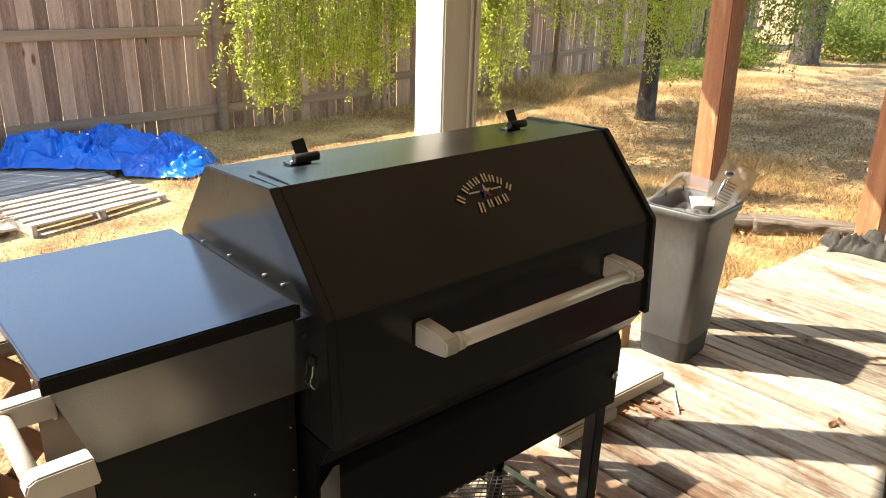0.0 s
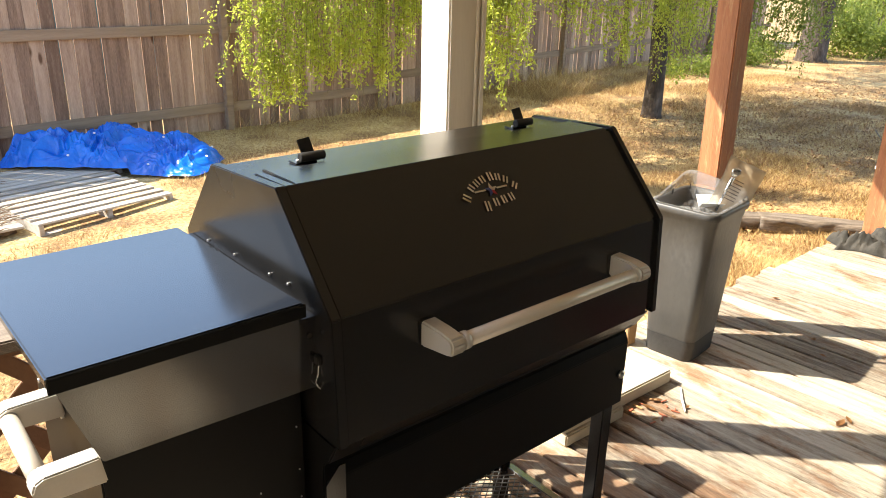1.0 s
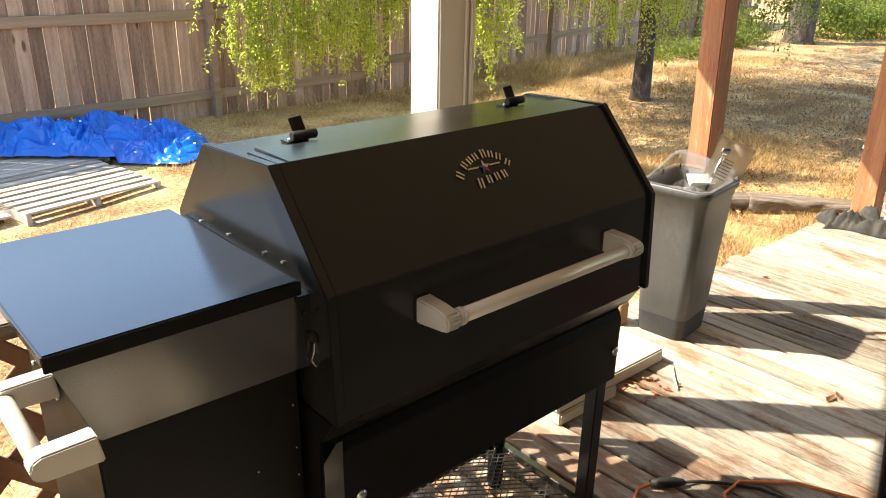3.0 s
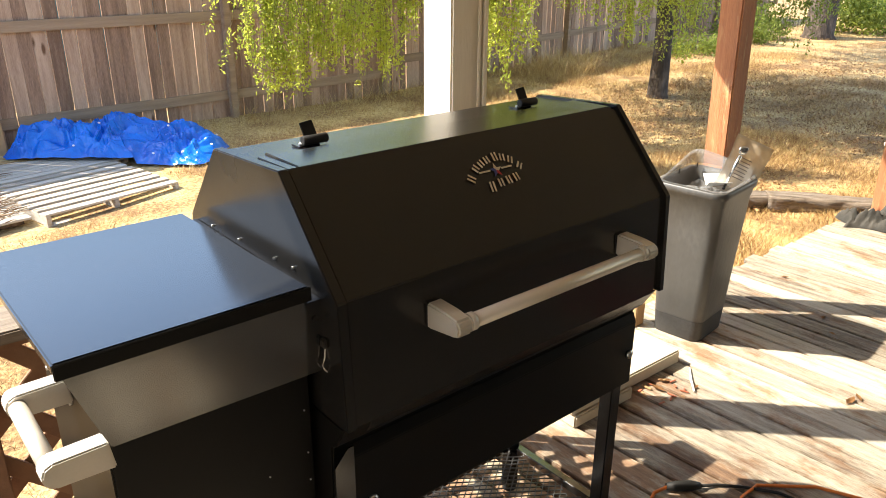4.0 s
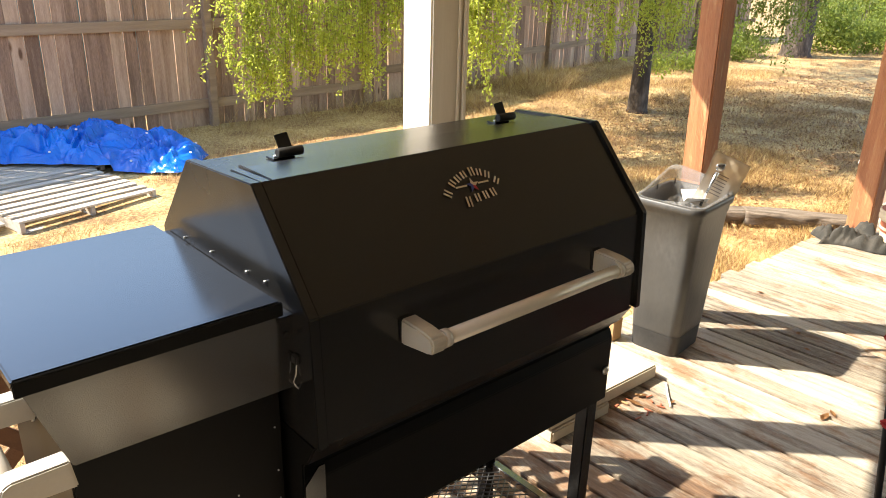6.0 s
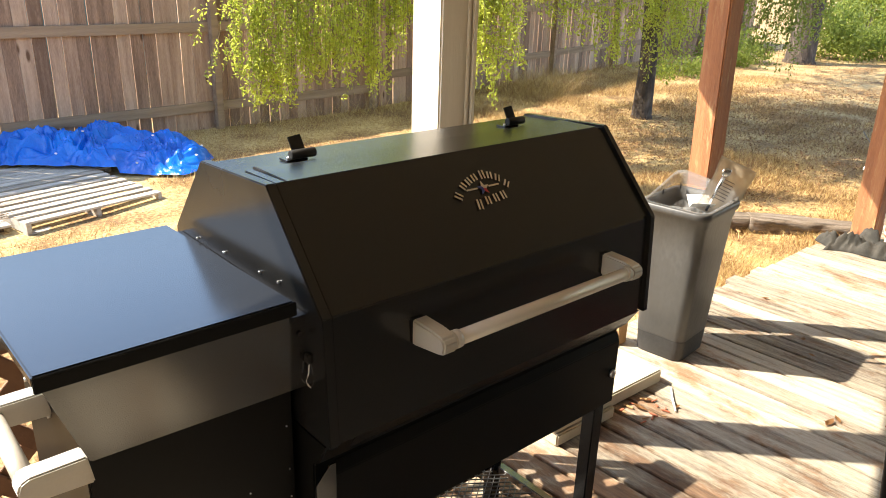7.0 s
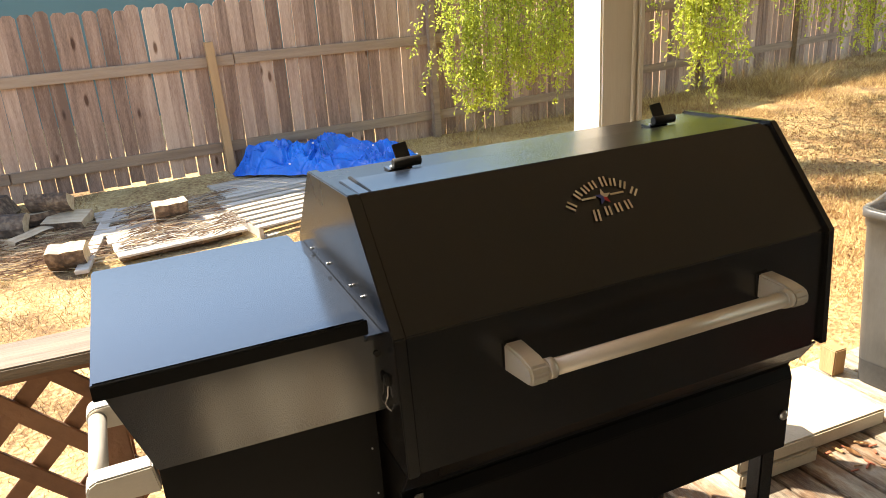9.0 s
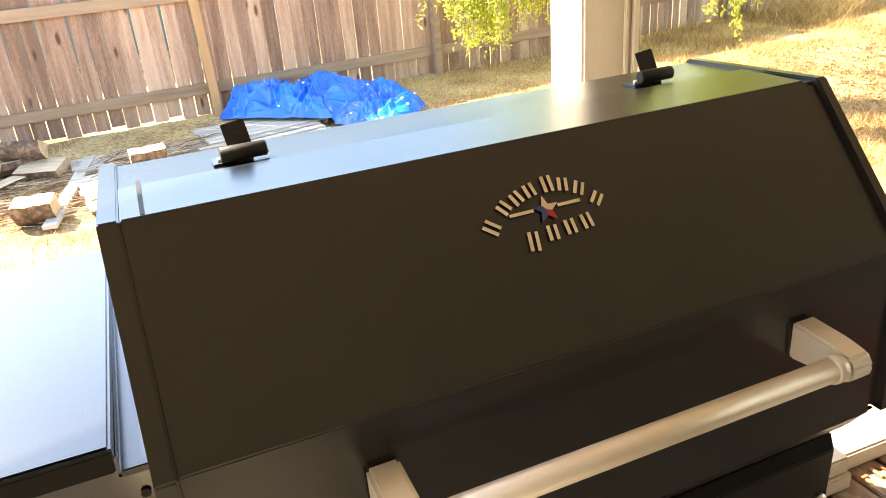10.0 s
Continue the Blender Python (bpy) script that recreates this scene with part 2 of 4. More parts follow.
M_NAVY = material("navy_print", [(0.02, 0.03, 0.16), (0.03, 0.045, 0.22)], 20, 0.5, bump=0)
M_CREAM = material("cream_print", [(0.5, 0.42, 0.3), (0.58, 0.5, 0.37)], 40, 0.5, bump=0)
M_FILM = material("tan_packaging_film", [(0.5, 0.4, 0.28), (0.66, 0.56, 0.42)], 9, 0.25, 0.1, bump=0.3, bump_scale=40)
M_FILM.node_tree.nodes["Principled BSDF"].inputs["Alpha"].default_value = 0.72
M_PRINT = material("dark_print", [(0.12, 0.09, 0.07), (0.16, 0.12, 0.09)], 20, 0.6, bump=0)
M_FOIL = material("crumpled_foil", [(0.75, 0.77, 0.8), (0.85, 0.87, 0.9)], 20, 0.2, 0.05, metal=1.0, bump=0.3, bump_scale=60)
M_TOTE = material("brown_tote_plastic", [(0.3, 0.2, 0.16), (0.36, 0.25, 0.2)], 5, 0.5, bump=0.05)
M_WHITEP = material("white_plastic", [(0.72, 0.7, 0.66), (0.8, 0.78, 0.74)], 5, 0.4, bump=0.03)
M_CLOTH = material("dark_grey_cloth", [(0.01, 0.009, 0.007), (0.035, 0.032, 0.026), (0.09, 0.08, 0.066)], 9, 0.95, bump=0.5, bump_scale=220, dist=0.003)
M_ORANGE = material("orange_cable", [(0.55, 0.14, 0.02), (0.65, 0.18, 0.03)], 9, 0.45, bump=0)
M_OLDTIMBER = material("grey_weathered_timber", [(0.035, 0.024, 0.016), (0.2, 0.15, 0.105), (0.36, 0.3, 0.235)], 7, 0.9, bump=0.9, bump_scale=40, stretch=(0.5, 6, 6), dist=0.015)
M_TWIG = material("dry_twig", [(0.14, 0.07, 0.035), (0.36, 0.22, 0.11), (0.58, 0.43, 0.25)], 6, 0.9, bump=0.3, per_island=0.6)
M_LITTER = material("leaf_litter", [(0.17, 0.075, 0.03), (0.28, 0.14, 0.055), (0.42, 0.25, 0.1)], 6, 0.85, bump=0, per_island=0.7)
M_DRYLEAF = material("dry_leaf", [(0.2, 0.09, 0.03), (0.34, 0.17, 0.06)], 30, 0.8, bump=0.2)


# ---- building helpers ----
def box_bm(x0, y0, z0, x1, y1, z1, bevel=0.0, bm=None, rot=None):
    own = bmesh.new()
    bmesh.ops.create_cube(own, size=1)
    for v in own.verts:
        v.co = Vector(((x0 + x1) / 2 + v.co.x * (x1 - x0), (y0 + y1) / 2 + v.co.y * (y1 - y0), (z0 + z1) / 2 + v.co.z * (z1 - z0)))
    if bevel:
        bmesh.ops.bevel(own, geom=own.edges[:], offset=bevel, segments=2, affect="EDGES")
    if rot is not None:
        own.transform(rot)
    return merge(bm, own)


def merge(bm, own):
    """Adds one bmesh to another; with none given, gives the first back."""
    if bm is None:
        return own
    tmp = bpy.data.meshes.new("tmp")
    own.to_mesh(tmp)
    bm.from_mesh(tmp)
    bpy.data.meshes.remove(tmp)
    own.free()
    return bm


def prism_x(profile, x0, x1, bevel=0.0, bm=None):
    """A closed profile of (y, z) drawn out along x."""
    own = bmesh.new()
    a = [own.verts.new((x0, y, z)) for y, z in profile]
    b = [own.verts.new((x1, y, z)) for y, z in profile]
    k = len(profile)
    own.faces.new(a)
    own.faces.new(b[::-1])
    for i in range(k):
        own.faces.new((a[i], b[i], b[(i + 1) % k], a[(i + 1) % k]))
    bmesh.ops.recalc_face_normals(own, faces=own.faces[:])
    if bevel:
        bmesh.ops.bevel(own, geom=own.edges[:], offset=bevel, segments=2, affect="EDGES")
    return merge(bm, own)


def tube_bm(points, radii, sides=10, bm=None, caps=True):
    """A round tube through points; radii is a number or one a point."""
    own = bmesh.new()
    pts = [Vector(p) for p in points]
    if not isinstance(radii, (list, tuple)):
        radii = [radii] * len(pts)
    rings = []
    for i, p in enumerate(pts):
        d = (pts[min(i + 1, len(pts) - 1)] - pts[max(i - 1, 0)]).normalized()
        u = d.cross(Vector((0, 0, 1)) if abs(d.z) < 0.9 else Vector((1, 0, 0))).normalized()
        w = d.cross(u)
        rings.append([own.verts.new(p + (u * math.cos(6.28319 * j / sides) + w * math.sin(6.28319 * j / sides)) * radii[i]) for j in range(sides)])
    for i in range(len(rings) - 1):
        for j in range(sides):
            f = own.faces.new((rings[i][j], rings[i][(j + 1) % sides], rings[i + 1][(j + 1) % sides], rings[i + 1][j]))
            f.smooth = True
    if caps:
        own.faces.new(rings[0][::-1])
        own.faces.new(rings[-1])
    bmesh.ops.recalc_face_normals(own, faces=own.faces[:])
    return merge(bm, own)


def mesh_of(name, bm, mat):
    me = bpy.data.meshes.new(name)
    bm.to_mesh(me)
    bm.free()
    me.materials.append(mat)
    return me


def part(name, bm, mat, parent, label="", smooth=False):
    ob = new(name, mesh_of(name, bm, mat))
    ob.parent = parent
    if smooth:
        for p in ob.data.polygons:
            p.use_smooth = True
    return tagged(ob, label)


def thing(name, label, category, at=(0, 0, 0), group="", kind=""):
    ob = new(name)
    ob.empty_display_size = 0.1
    ob.matrix_basis = pose(*at)
    return tagged(ob, label, category, group, kind)


def solid(name, bm, mat, label, category, group="", kind=""):
    return tagged(new(name, mesh_of(name, bm, mat)), label, category, group, kind)


# ---- ground, deck, fence, roof ----
GROUND = -0.5


def ground_bm():
    bm = bmesh.new()
    xs = [-300, -120, -50, -20] + [-10 + 0.5 * i for i in range(81)] + [45, 70, 120, 300]
    ys = [-300, -120, -50, -20, -8] + [-2 + 0.5 * i for i in range(53)] + [32, 50, 120, 300]
    grid = [[bm.verts.new((x, y, ground_z(x, y))) for y in ys] for x in xs]
    for i in range(len(xs) - 1):
        for j in range(len(ys) - 1):
            bm.faces.new((grid[i][j], grid[i + 1][j], grid[i + 1][j + 1], grid[i][j + 1])).smooth = True
    return bm


def ground_z(x, y):
    if abs(x) > 40 or abs(y) > 40:
        return GROUND
    return GROUND + 0.05 * noise.noise(Vector((x * 0.35, y * 0.35, 0))) + 0.025 * noise.noise(Vector((x * 1.7, y * 1.7, 3))) - 0.12 * max(0.0, min(1.0, (3.0 - x) / 3)) * (1 - max(0.0, min(1.0, (y - 6.95 - 0.075 * x) / 0.75))) + 0.045 * max(0.0, min(1.0, (y - 6.95 - 0.075 * x) / 0.75))


solid("ground", ground_bm(), M_DIRT, "dry straw-coloured lawn over bare dirt", "ground", kind="structure")

# unseen roof over the patio; unseen house wall behind
ROOF_Z = 2.15
# four slabs leave one added opening that lets sun onto the deck for the hopper's reflection; the outer edge runs askew
# to cast the deck's shade line
def slab(bm, pts):
    lo = [bm.verts.new((x, y, ROOF_Z)) for x, y in pts]
    hi = [bm.verts.new((x, y, ROOF_Z + 0.12)) for x, y in pts]
    bm.faces.new(lo[::-1])
    bm.faces.new(hi)
    for i in range(4):
        bm.faces.new((lo[i], lo[(i + 1) % 4], hi[(i + 1) % 4], hi[i]))


def eave(x):
    return 1.113 + 0.3285 * x


# bounds of the added opening, placed so its sun patch mirrors in the bin
SX0, SX1, SY0, SY1 = -1.9, -1.2, -0.42, 0.25
bm = bmesh.new()
slab(bm, [(-6, -4), (SX0, -4), (SX0, eave(SX0)), (-6, eave(-6))])
slab(bm, [(SX1, -4), (8, -4), (8, eave(8)), (SX1, eave(SX1))])
slab(bm, [(SX0, -4), (SX1, -4), (SX1, SY0), (SX0, SY0)])
slab(bm, [(SX0, SY1), (SX1, SY1), (SX1, eave(SX1)), (SX0, eave(SX0))])
bmesh.ops.recalc_face_normals(bm, faces=bm.faces[:])
solid("patio_roof", bm, M_ROOF, "flat painted board roof over the patio", "roof", kind="structure")
solid("wall_south", box_bm(-6, -4.15, -0.5, 8, -4.0, 2.4), M_STUCCO, "cream siding wall of the house", "wall", kind="structure")


def post(name, x0, y0, w, z0, z1, mat, label, lean=0.0):
    t = thing(name, label, "post", kind="structure")
    shaft = part("post_shaft", box_bm(0, 0, 0, w, w, z1 - z0, 0.006), mat, t)
    shaft.matrix_basis = pose(x0, y0, z0, 0, lean, 0)
    return t


col = post("column", 0.765, 0.89, 0.145, 0.0, ROOF_Z, M_WHITE, "cream painted square porch column with corner trim")
part("corner_trim", box_bm(0.885, 0.876, 0.0, 0.9, 0.8875, ROOF_Z, 0.002), M_WHITE, col)
part("corner_trim", box_bm(0.865, 0.88, 0.0, 0.876, 0.8875, ROOF_Z, 0.002), M_WHITE, col)
post("redwood_post", 2.29, 0.81, 0.105, 0.0, ROOF_Z, M_REDWOOD, "red-brown stained timber post with worn sunlit face", -3.0)
post("redwood_post", 4.2, 0.76, 0.14, 0.0, ROOF_Z, M_REDWOOD, "red-brown stained timber post at the deck edge", -2.0)

# fence: a straight line that leans slightly away, with two rails on this side
FX0, FSLOPE = -7.0, 0.075
fence = thing("fence", "weathered brown cedar picket fence with two rails", "fence", kind="structure")


def fence_y(x):
    return 7.87 + FSLOPE * x + (0.2 - FSLOPE) * max(0.0, x - 5.54)


def fence_turn(x):
    return math.degrees(math.atan(FSLOPE if x < 5.5 else 0.2))


picket_meshes = []
for k in range(6):
    w, h = 0.1385, 1.945 + random.uniform(-0.03, 0.02)
    bm = bmesh.new()
    out = [(-w / 2, 0), (w / 2, 0), (w / 2, h - 0.035), (w / 2 - 0.035, h), (-w / 2 + 0.035, h), (-w / 2, h - 0.035)]
    a = [bm.verts.new((x, -0.009, z)) for x, z in out]
    b = [bm.verts.new((x, 0.009, z)) for x, z in out]
    bm.faces.new(a); bm.faces.new(b[::-1])
    for i in range(6):
        bm.faces.new((a[i], b[i], b[(i + 1) % 6], a[(i + 1) % 6]))
    bmesh.ops.recalc_face_normals(bm, faces=bm.faces[:])
    picket_meshes.append(mesh_of("picket", bm, M_FENCE))
x = FX0
while x < 22:
    ob = new("picket", random.choice(picket_meshes))
    ob.parent = fence
    ob.matrix_basis = pose(x, fence_y(x) + 0.05 + random.uniform(-0.004, 0.004), (-0.44 if x < 0.4 else -0.53) + random.uniform(-0.02, 0.02), 0, random.uniform(-0.5, 0.5), fence_turn(x)) @ Matrix.Diagonal((1, 1, 0.954 if x < 0.4 else 1, 1))
    x += 0.1435 + random.uniform(-0.004, 0.008)
for k in range(-4, 8):
    x0 = 3.1 + 2.44 * k
    for z in (0.79, -0.16) if k < 1 else (0.86, 0.0):
        ob = part("rail", box_bm(0, -0.02, -0.058, 2.436, 0.018, 0.058, 0.004), M_RAILWOOD, fence)
        ob.matrix_basis = pose(x0, fence_y(x0) + 0.02, z + random.uniform(-0.015, 0.015), 0, random.uniform(-0.4, 0.4), fence_turn(x0))
    if k not in (-1, -2):
        ob = part("fence_post", box_bm(-0.045, -0.045, 0, 0.045, 0.045, 1.85, 0.005), M_RAILWOOD, fence)
        ob.matrix_basis = pose(x0, fence_y(x0) - 0.03, -0.62, 0, 0, fence_turn(x0))
ob = part("fence_post", box_bm(-0.045, -0.045, 0, 0.045, 0.04, 1.58, 0.005), M_NEWWOOD, fence, "newer yellow timber post")
ob.matrix_basis = pose(0.44, fence_y(0.44) - 0.045, -0.58, 0, -1.5, fence_turn(0.44))
# neighbour's building beyond the fence
shed = thing("neighbour_building", "teal ribbed metal wall of a building beyond the fence", "building", kind="structure")
part("wall", box_bm(-9, 13, -0.5, 6, 13.3, 4.0), M_TEAL, shed)

# ---- pellet grill ----
grill = thing("pellet_grill", "black enamelled pellet grill with an octagonal lid and side hopper", "grill")
grill.matrix_basis = Matrix.Translation((0.715, 0.03, 0)) @ pose(0, 0, 0, 0, 0, 1.5) @ Matrix.Translation((-0.715, -0.03, 0))
LX0, LX1 = -0.176, 0.713
SHELL = [(0.2, 1.245), (0.446, 1.233), (0.59, 1.07), (0.59, 0.842), (0.03, 0.838), (0.042, 1.066)]
lid = part("lid", prism_x(SHELL, LX0, LX1, 0.004), M_BLACK, grill)
# the opening front of the lid: a bent sheet a little proud of the shell
DOOR = [(0.31, 1.2468), (0.2005, 1.249), (0.0385, 1.067), (0.025, 0.834), (0.033, 0.834), (0.046, 1.064), (0.203, 1.2425), (0.31, 1.2405)]
door = part("lid_door", prism_x(DOOR, -0.1592, 0.682, 0.0015), M_BLACK, lid)
part("seam", box_bm(-0.1405, 0.204, 1.2448, -0.136, 0.315, 1.2494), M_RUBBER, lid)
part("seam", box_bm(0.6835, 0.2, 1.2448, 0.687, 0.28, 1.2462), M_RUBBER, lid)
# folded rim strips on the lid's two ends
for x0, x1 in ((LX0 - 0.004, -0.16), (0.7, LX1 + 0.004)):
    part("end_rim", prism_x([(0.196, 1.2505), (0.448, 1.2375), (0.595, 1.07), (0.595, 0.838), (0.02, 0.833), (0.034, 1.068)], x0, x1, 0.002), M_BLACK, lid)
# plate between the lid and the hopper, with screws above it
part("side_plate", box_bm(-0.206, 0.078, 1.056, LX0 - 0.0045, 0.57, 1.064, 0.001), M_BLACKTOP, grill)
for y, z in ((0.488, 1.072), (0.369, 1.079), (0.23, 1.086), (0.165, 1.09)):
    part("screw", tube_bm([(LX0 - 0.003, y, z), (LX0 - 0.008, y, z)], 0.0026, 8), M_SCREW, lid)
# firebox body below
part("body", prism_x([(0.034, 0.831), (0.52, 0.831), (0.48, 0.566), (0.083, 0.566), (0.078, 0.77), (0.062, 0.782)], -0.178, 0.69, 0.003), M_CAB, grill)
part("front_lip", prism_x([(0.03, 0.834), (0.036, 0.834), (0.068, 0.785), (0.062, 0.783)], -0.12, 0.7, 0.001), M_BLACK, grill)
part("skirt", prism_x([(0.076, 0.565), (0.066, 0.568), (0.066, 0.74), (0.076, 0.765)], -0.142, 0.688, 0.002), M_CAB, grill)
for x, z in ((-0.105, 0.628), (0.67, 0.655)):
    part("bolt", tube_bm([(x, 0.0655, z), (x, 0.06, z), (x, 0.057, z)], [0.011, 0.011, 0.005], 12), M_SCREW, grill)

# hopper: lid, tapered bin and cabinet
hlid = part("hopper_lid", prism_x([(0.068, 1.098), (0.575, 1.081), (0.575, 1.066), (0.068, 1.08)], -0.583, -0.207, 0.003), M_BLACKTOP, grill)
part("front_lip", prism_x([(0.062, 1.075), (0.062, 1.0965), (0.0645, 1.0985), (0.0675, 1.0975), (0.0675, 1.075)], -0.583, -0.207, 0.0012), M_CAB, hlid)
bm = bmesh.new()
prof = [(-0.575, 1.0765), (-0.2075, 1.0765), (-0.2075, 1.0555), (-0.178, 1.0555), (-0.166, 0.928), (-0.527, 0.935)]
a, b = [[bm.verts.new((px, y, pz)) for px, pz in prof] for y in (0.084, 0.5)]
bm.faces.new(a); bm.faces.new(b[::-1])
for i in range(6):
    bm.faces.new((a[i], b[i], b[(i + 1) % 6], a[(i + 1) % 6]))
bmesh.ops.recalc_face_normals(bm, faces=bm.faces[:])
bmesh.ops.bevel(bm, geom=bm.edges[:], offset=0.002, segments=2, affect="EDGES")
bin_part = part("hopper_bin", bm, M_BIN, grill)
part("drilled_hole", tube_bm([(-0.192, 0.0825, 1.03), (-0.192, 0.0805, 1.03)], 0.0045, 10), M_RUBBER, bin_part)
cab = part("hopper_cabinet", box_bm(-0.527, 0.12, 0.42, -0.192, 0.48, 0.936, 0.003), M_CAB, grill)
for x, z in ((-0.205, 0.84), (-0.203, 0.75), (-0.28, 0.735), (-0.202, 0.69), (-0.43, 0.7)):
    part("screw", tube_bm([(x, 0.121, z), (x, 0.118, z)], 0.0016, 8), M_SCREW, cab)
for y in (0.16, 0.3, 0.44):
    part("screw", tube_bm([(-0.526, y, 0.9), (-0.532, y, 0.9)], 0.0045, 8), M_SCREW, cab)
for k in range(3):
    part("label_bar", box_bm(-0.36 + 0.03 * k, 0.1175, 0.622, -0.338 + 0.03 * k, 0.1205, 0.64), M_CAST, cab)
# wire latch ring beside the bin
ring = [(-0.172 + 0.011 * math.sin(a) * (1.0 + 0.6 * (a > 1.57) * (a < 4.7)), 0.075, 0.957 + 0.032 * math.cos(a)) for a in [6.28319 * k / 16 for k in range(17)]]
part("latch_ring", tube_bm(ring, 0.0011, 6, caps=False), M_SCREW, grill)
part("latch_hook", box_bm(-0.186, 0.07, 0.975, -0.17, 0.085, 0.992, 0.002), M_RUBBER, grill)


def bracket(x0, x1):
    """A cast stand-off that narrows towards the bar."""
    prof = [(0.034, 1.018), (-0.02, 1.016), (-0.047, 1.011), (-0.055, 0.999), (-0.052, 0.983), (-0.04, 0.978), (0.033, 0.968)]
    return prism_x(prof, x0, x1, 0.004)


def handle(parent):
    h = part("handle", tube_bm([(0.03, -0.037, 0.996), (0.532, -0.037, 0.996)], 0.0138, 20), M_STEEL, parent, "brushed steel bar handle")
    part("bracket", bracket(0.0, 0.034), M_CAST, h)
    part("bracket", bracket(0.528, 0.562), M_CAST, h)
    for x0, x1 in ((0.0345, 0.047), (0.515, 0.5275)):
        part("collar", tube_bm([(x0, -0.037, 0.996), (x1, -0.037, 0.996)], 0.0165, 20), M_CAST, h)
    return h


handle(lid)
# hopper handle: same casting, shorter, on the bin's outer side
h2 = part("side_handle", tube_bm([(-0.605, 0.1, 0.93), (-0.605, 0.29, 0.93)], 0.0138, 20), M_STEEL, grill, "short brushed steel handle on the hopper side")
for y0, y1 in ((0.075, 0.108), (0.284, 0.317)):
    bm = bmesh.new()
    prof = [(-0.532, 0.952), (-0.606, 0.951), (-0.617, 0.945), (-0.622, 0.932), (-0.618, 0.917), (-0.606, 0.91), (-0.526, 0.907)]
    a = [bm.verts.new((x, y0, z)) for x, z in prof]
    b = [bm.verts.new((x, y1, z)) for x, z in prof]
    bm.faces.new(a); bm.faces.new(b[::-1])
    for i in range(7):
        bm.faces.new((a[i], b[i], b[(i + 1) % 7], a[(i + 1) % 7]))
    bmesh.ops.recalc_face_normals(bm, faces=bm.faces[:])
    bmesh.ops.bevel(bm, geom=bm.edges[:], offset=0.0025, segments=2, affect="EDGES")
    part("bracket", bm, M_CAST, h2)

# two smoke vents on the lid's top: a short roll with an upright flap
for vx in (-0.019, 0.561):
    base = part("vent_plate", box_bm(vx - 0.036, 0.345, 1.2375, vx + 0.01, 0.376, 1.2412, 0.001), M_BLACK, lid)
    part("vent_roll", tube_bm([(vx - 0.027, 0.348, 1.2505), (vx - 0.0255, 0.348, 1.2505), (vx + 0.0255, 0.348, 1.2505), (vx + 0.027, 0.348, 1.2505)], [0.0075, 0.0092, 0.0092, 0.0075], 16), M_RUBBER, base)
    flap = box_bm(-0.014, -0.0015, 0, 0.014, 0.0015, 0.036, 0.001)
    flap.transform(pose(vx - 0.0005, 0.358, 1.248, -24, -7, 0))
    part("vent_flap", flap, M_RUBBER, base)
    part("hinge_pin", tube_bm([(vx - 0.03, 0.356, 1.2435), (vx + 0.03, 0.356, 1.2435)], 0.0022, 8), M_SCREW, base)

# emblem on the lid's slope: plain bars on two arcs and a five-pointed star
slope = math.atan2(1.249 - 1.067, 0.2005 - 0.0385)
face = Matrix.Translation((0.262, 0.1417, 1.1861)) @ Matrix.Rotation(slope, 4, "X")
emblem = part("emblem", box_bm(-0.001, -0.001, 0, 0.001, 0.001, 0.0008), M_CREAM, lid, "cream lettering bars round a small star")


def on_face(bm, mat, label=""):
    bm.transform(face)
    return part("emblem_bar", bm, mat, emblem, label)


# two rows of plain bars: (across, up, half height, turn)
ROWS_OF_BARS = [(-0.068, -0.008, 0.0105, 52), (-0.047, 0.0105, 0.0085, 40), (-0.029, 0.018, 0.0085, 26), (-0.011, 0.0235, 0.0085, 12), (0.012, 0.0265, 0.0105, 0), (0.03, 0.022, 0.0085, -14),
                (0.0475, 0.0135, 0.0085, -28), (0.064, -0.003, 0.0085, -42), (-0.027, -0.0335, 0.012, -8), (-0.002, -0.029, 0.0095, -3), (0.0205, -0.027, 0.0095, 2), (0.042, -0.025, 0.0095, 6)]
for u, v, hgt, turn in ROWS_OF_BARS:
    for x0, x1, y0, y1 in ((-0.0062, -0.0022, -0.9, 0.9), (0.0024, 0.006, -0.9, 0.9)):
        bm = box_bm(x0, hgt * y0, 0.0008, x1, hgt * y1, 0.0014)
        bm.transform(Matrix.Translation((u, v, 0)) @ Matrix.Rotation(radians(turn), 4, "Z"))
        on_face(bm, M_CREAM)
on_face(box_bm(-0.044, -0.002, 0.0008, -0.015, 0.0015, 0.0016), M_CREAM)
on_face(box_bm(0.015, -0.002, 0.0008, 0.043, 0.0015, 0.0016), M_CREAM)
star = [(0.0165 * (1 if i % 2 == 0 else 0.42) * math.sin(i * 0.62832), 0.0165 * (1 if i % 2 == 0 else 0.42) * math.cos(i * 0.62832) - 0.002) for i in range(10)]
for mat, lab, pick in ((M_CREAM, "cream star points", (9, 0, 1, 2)), (M_RED, "red star points", (3, 4)), (M_NAVY, "blue star points", (5, 6, 7, 8))):
    bm = bmesh.new()
    for i in pick:
        p, q = star[i], star[(i + 1) % 10]
        bm.faces.new([bm.verts.new((0, -0.002, 0.0017)), bm.verts.new((q[0], q[1], 0.0014)), bm.verts.new((p[0], p[1], 0.0014))])
    on_face(bm, mat, lab)

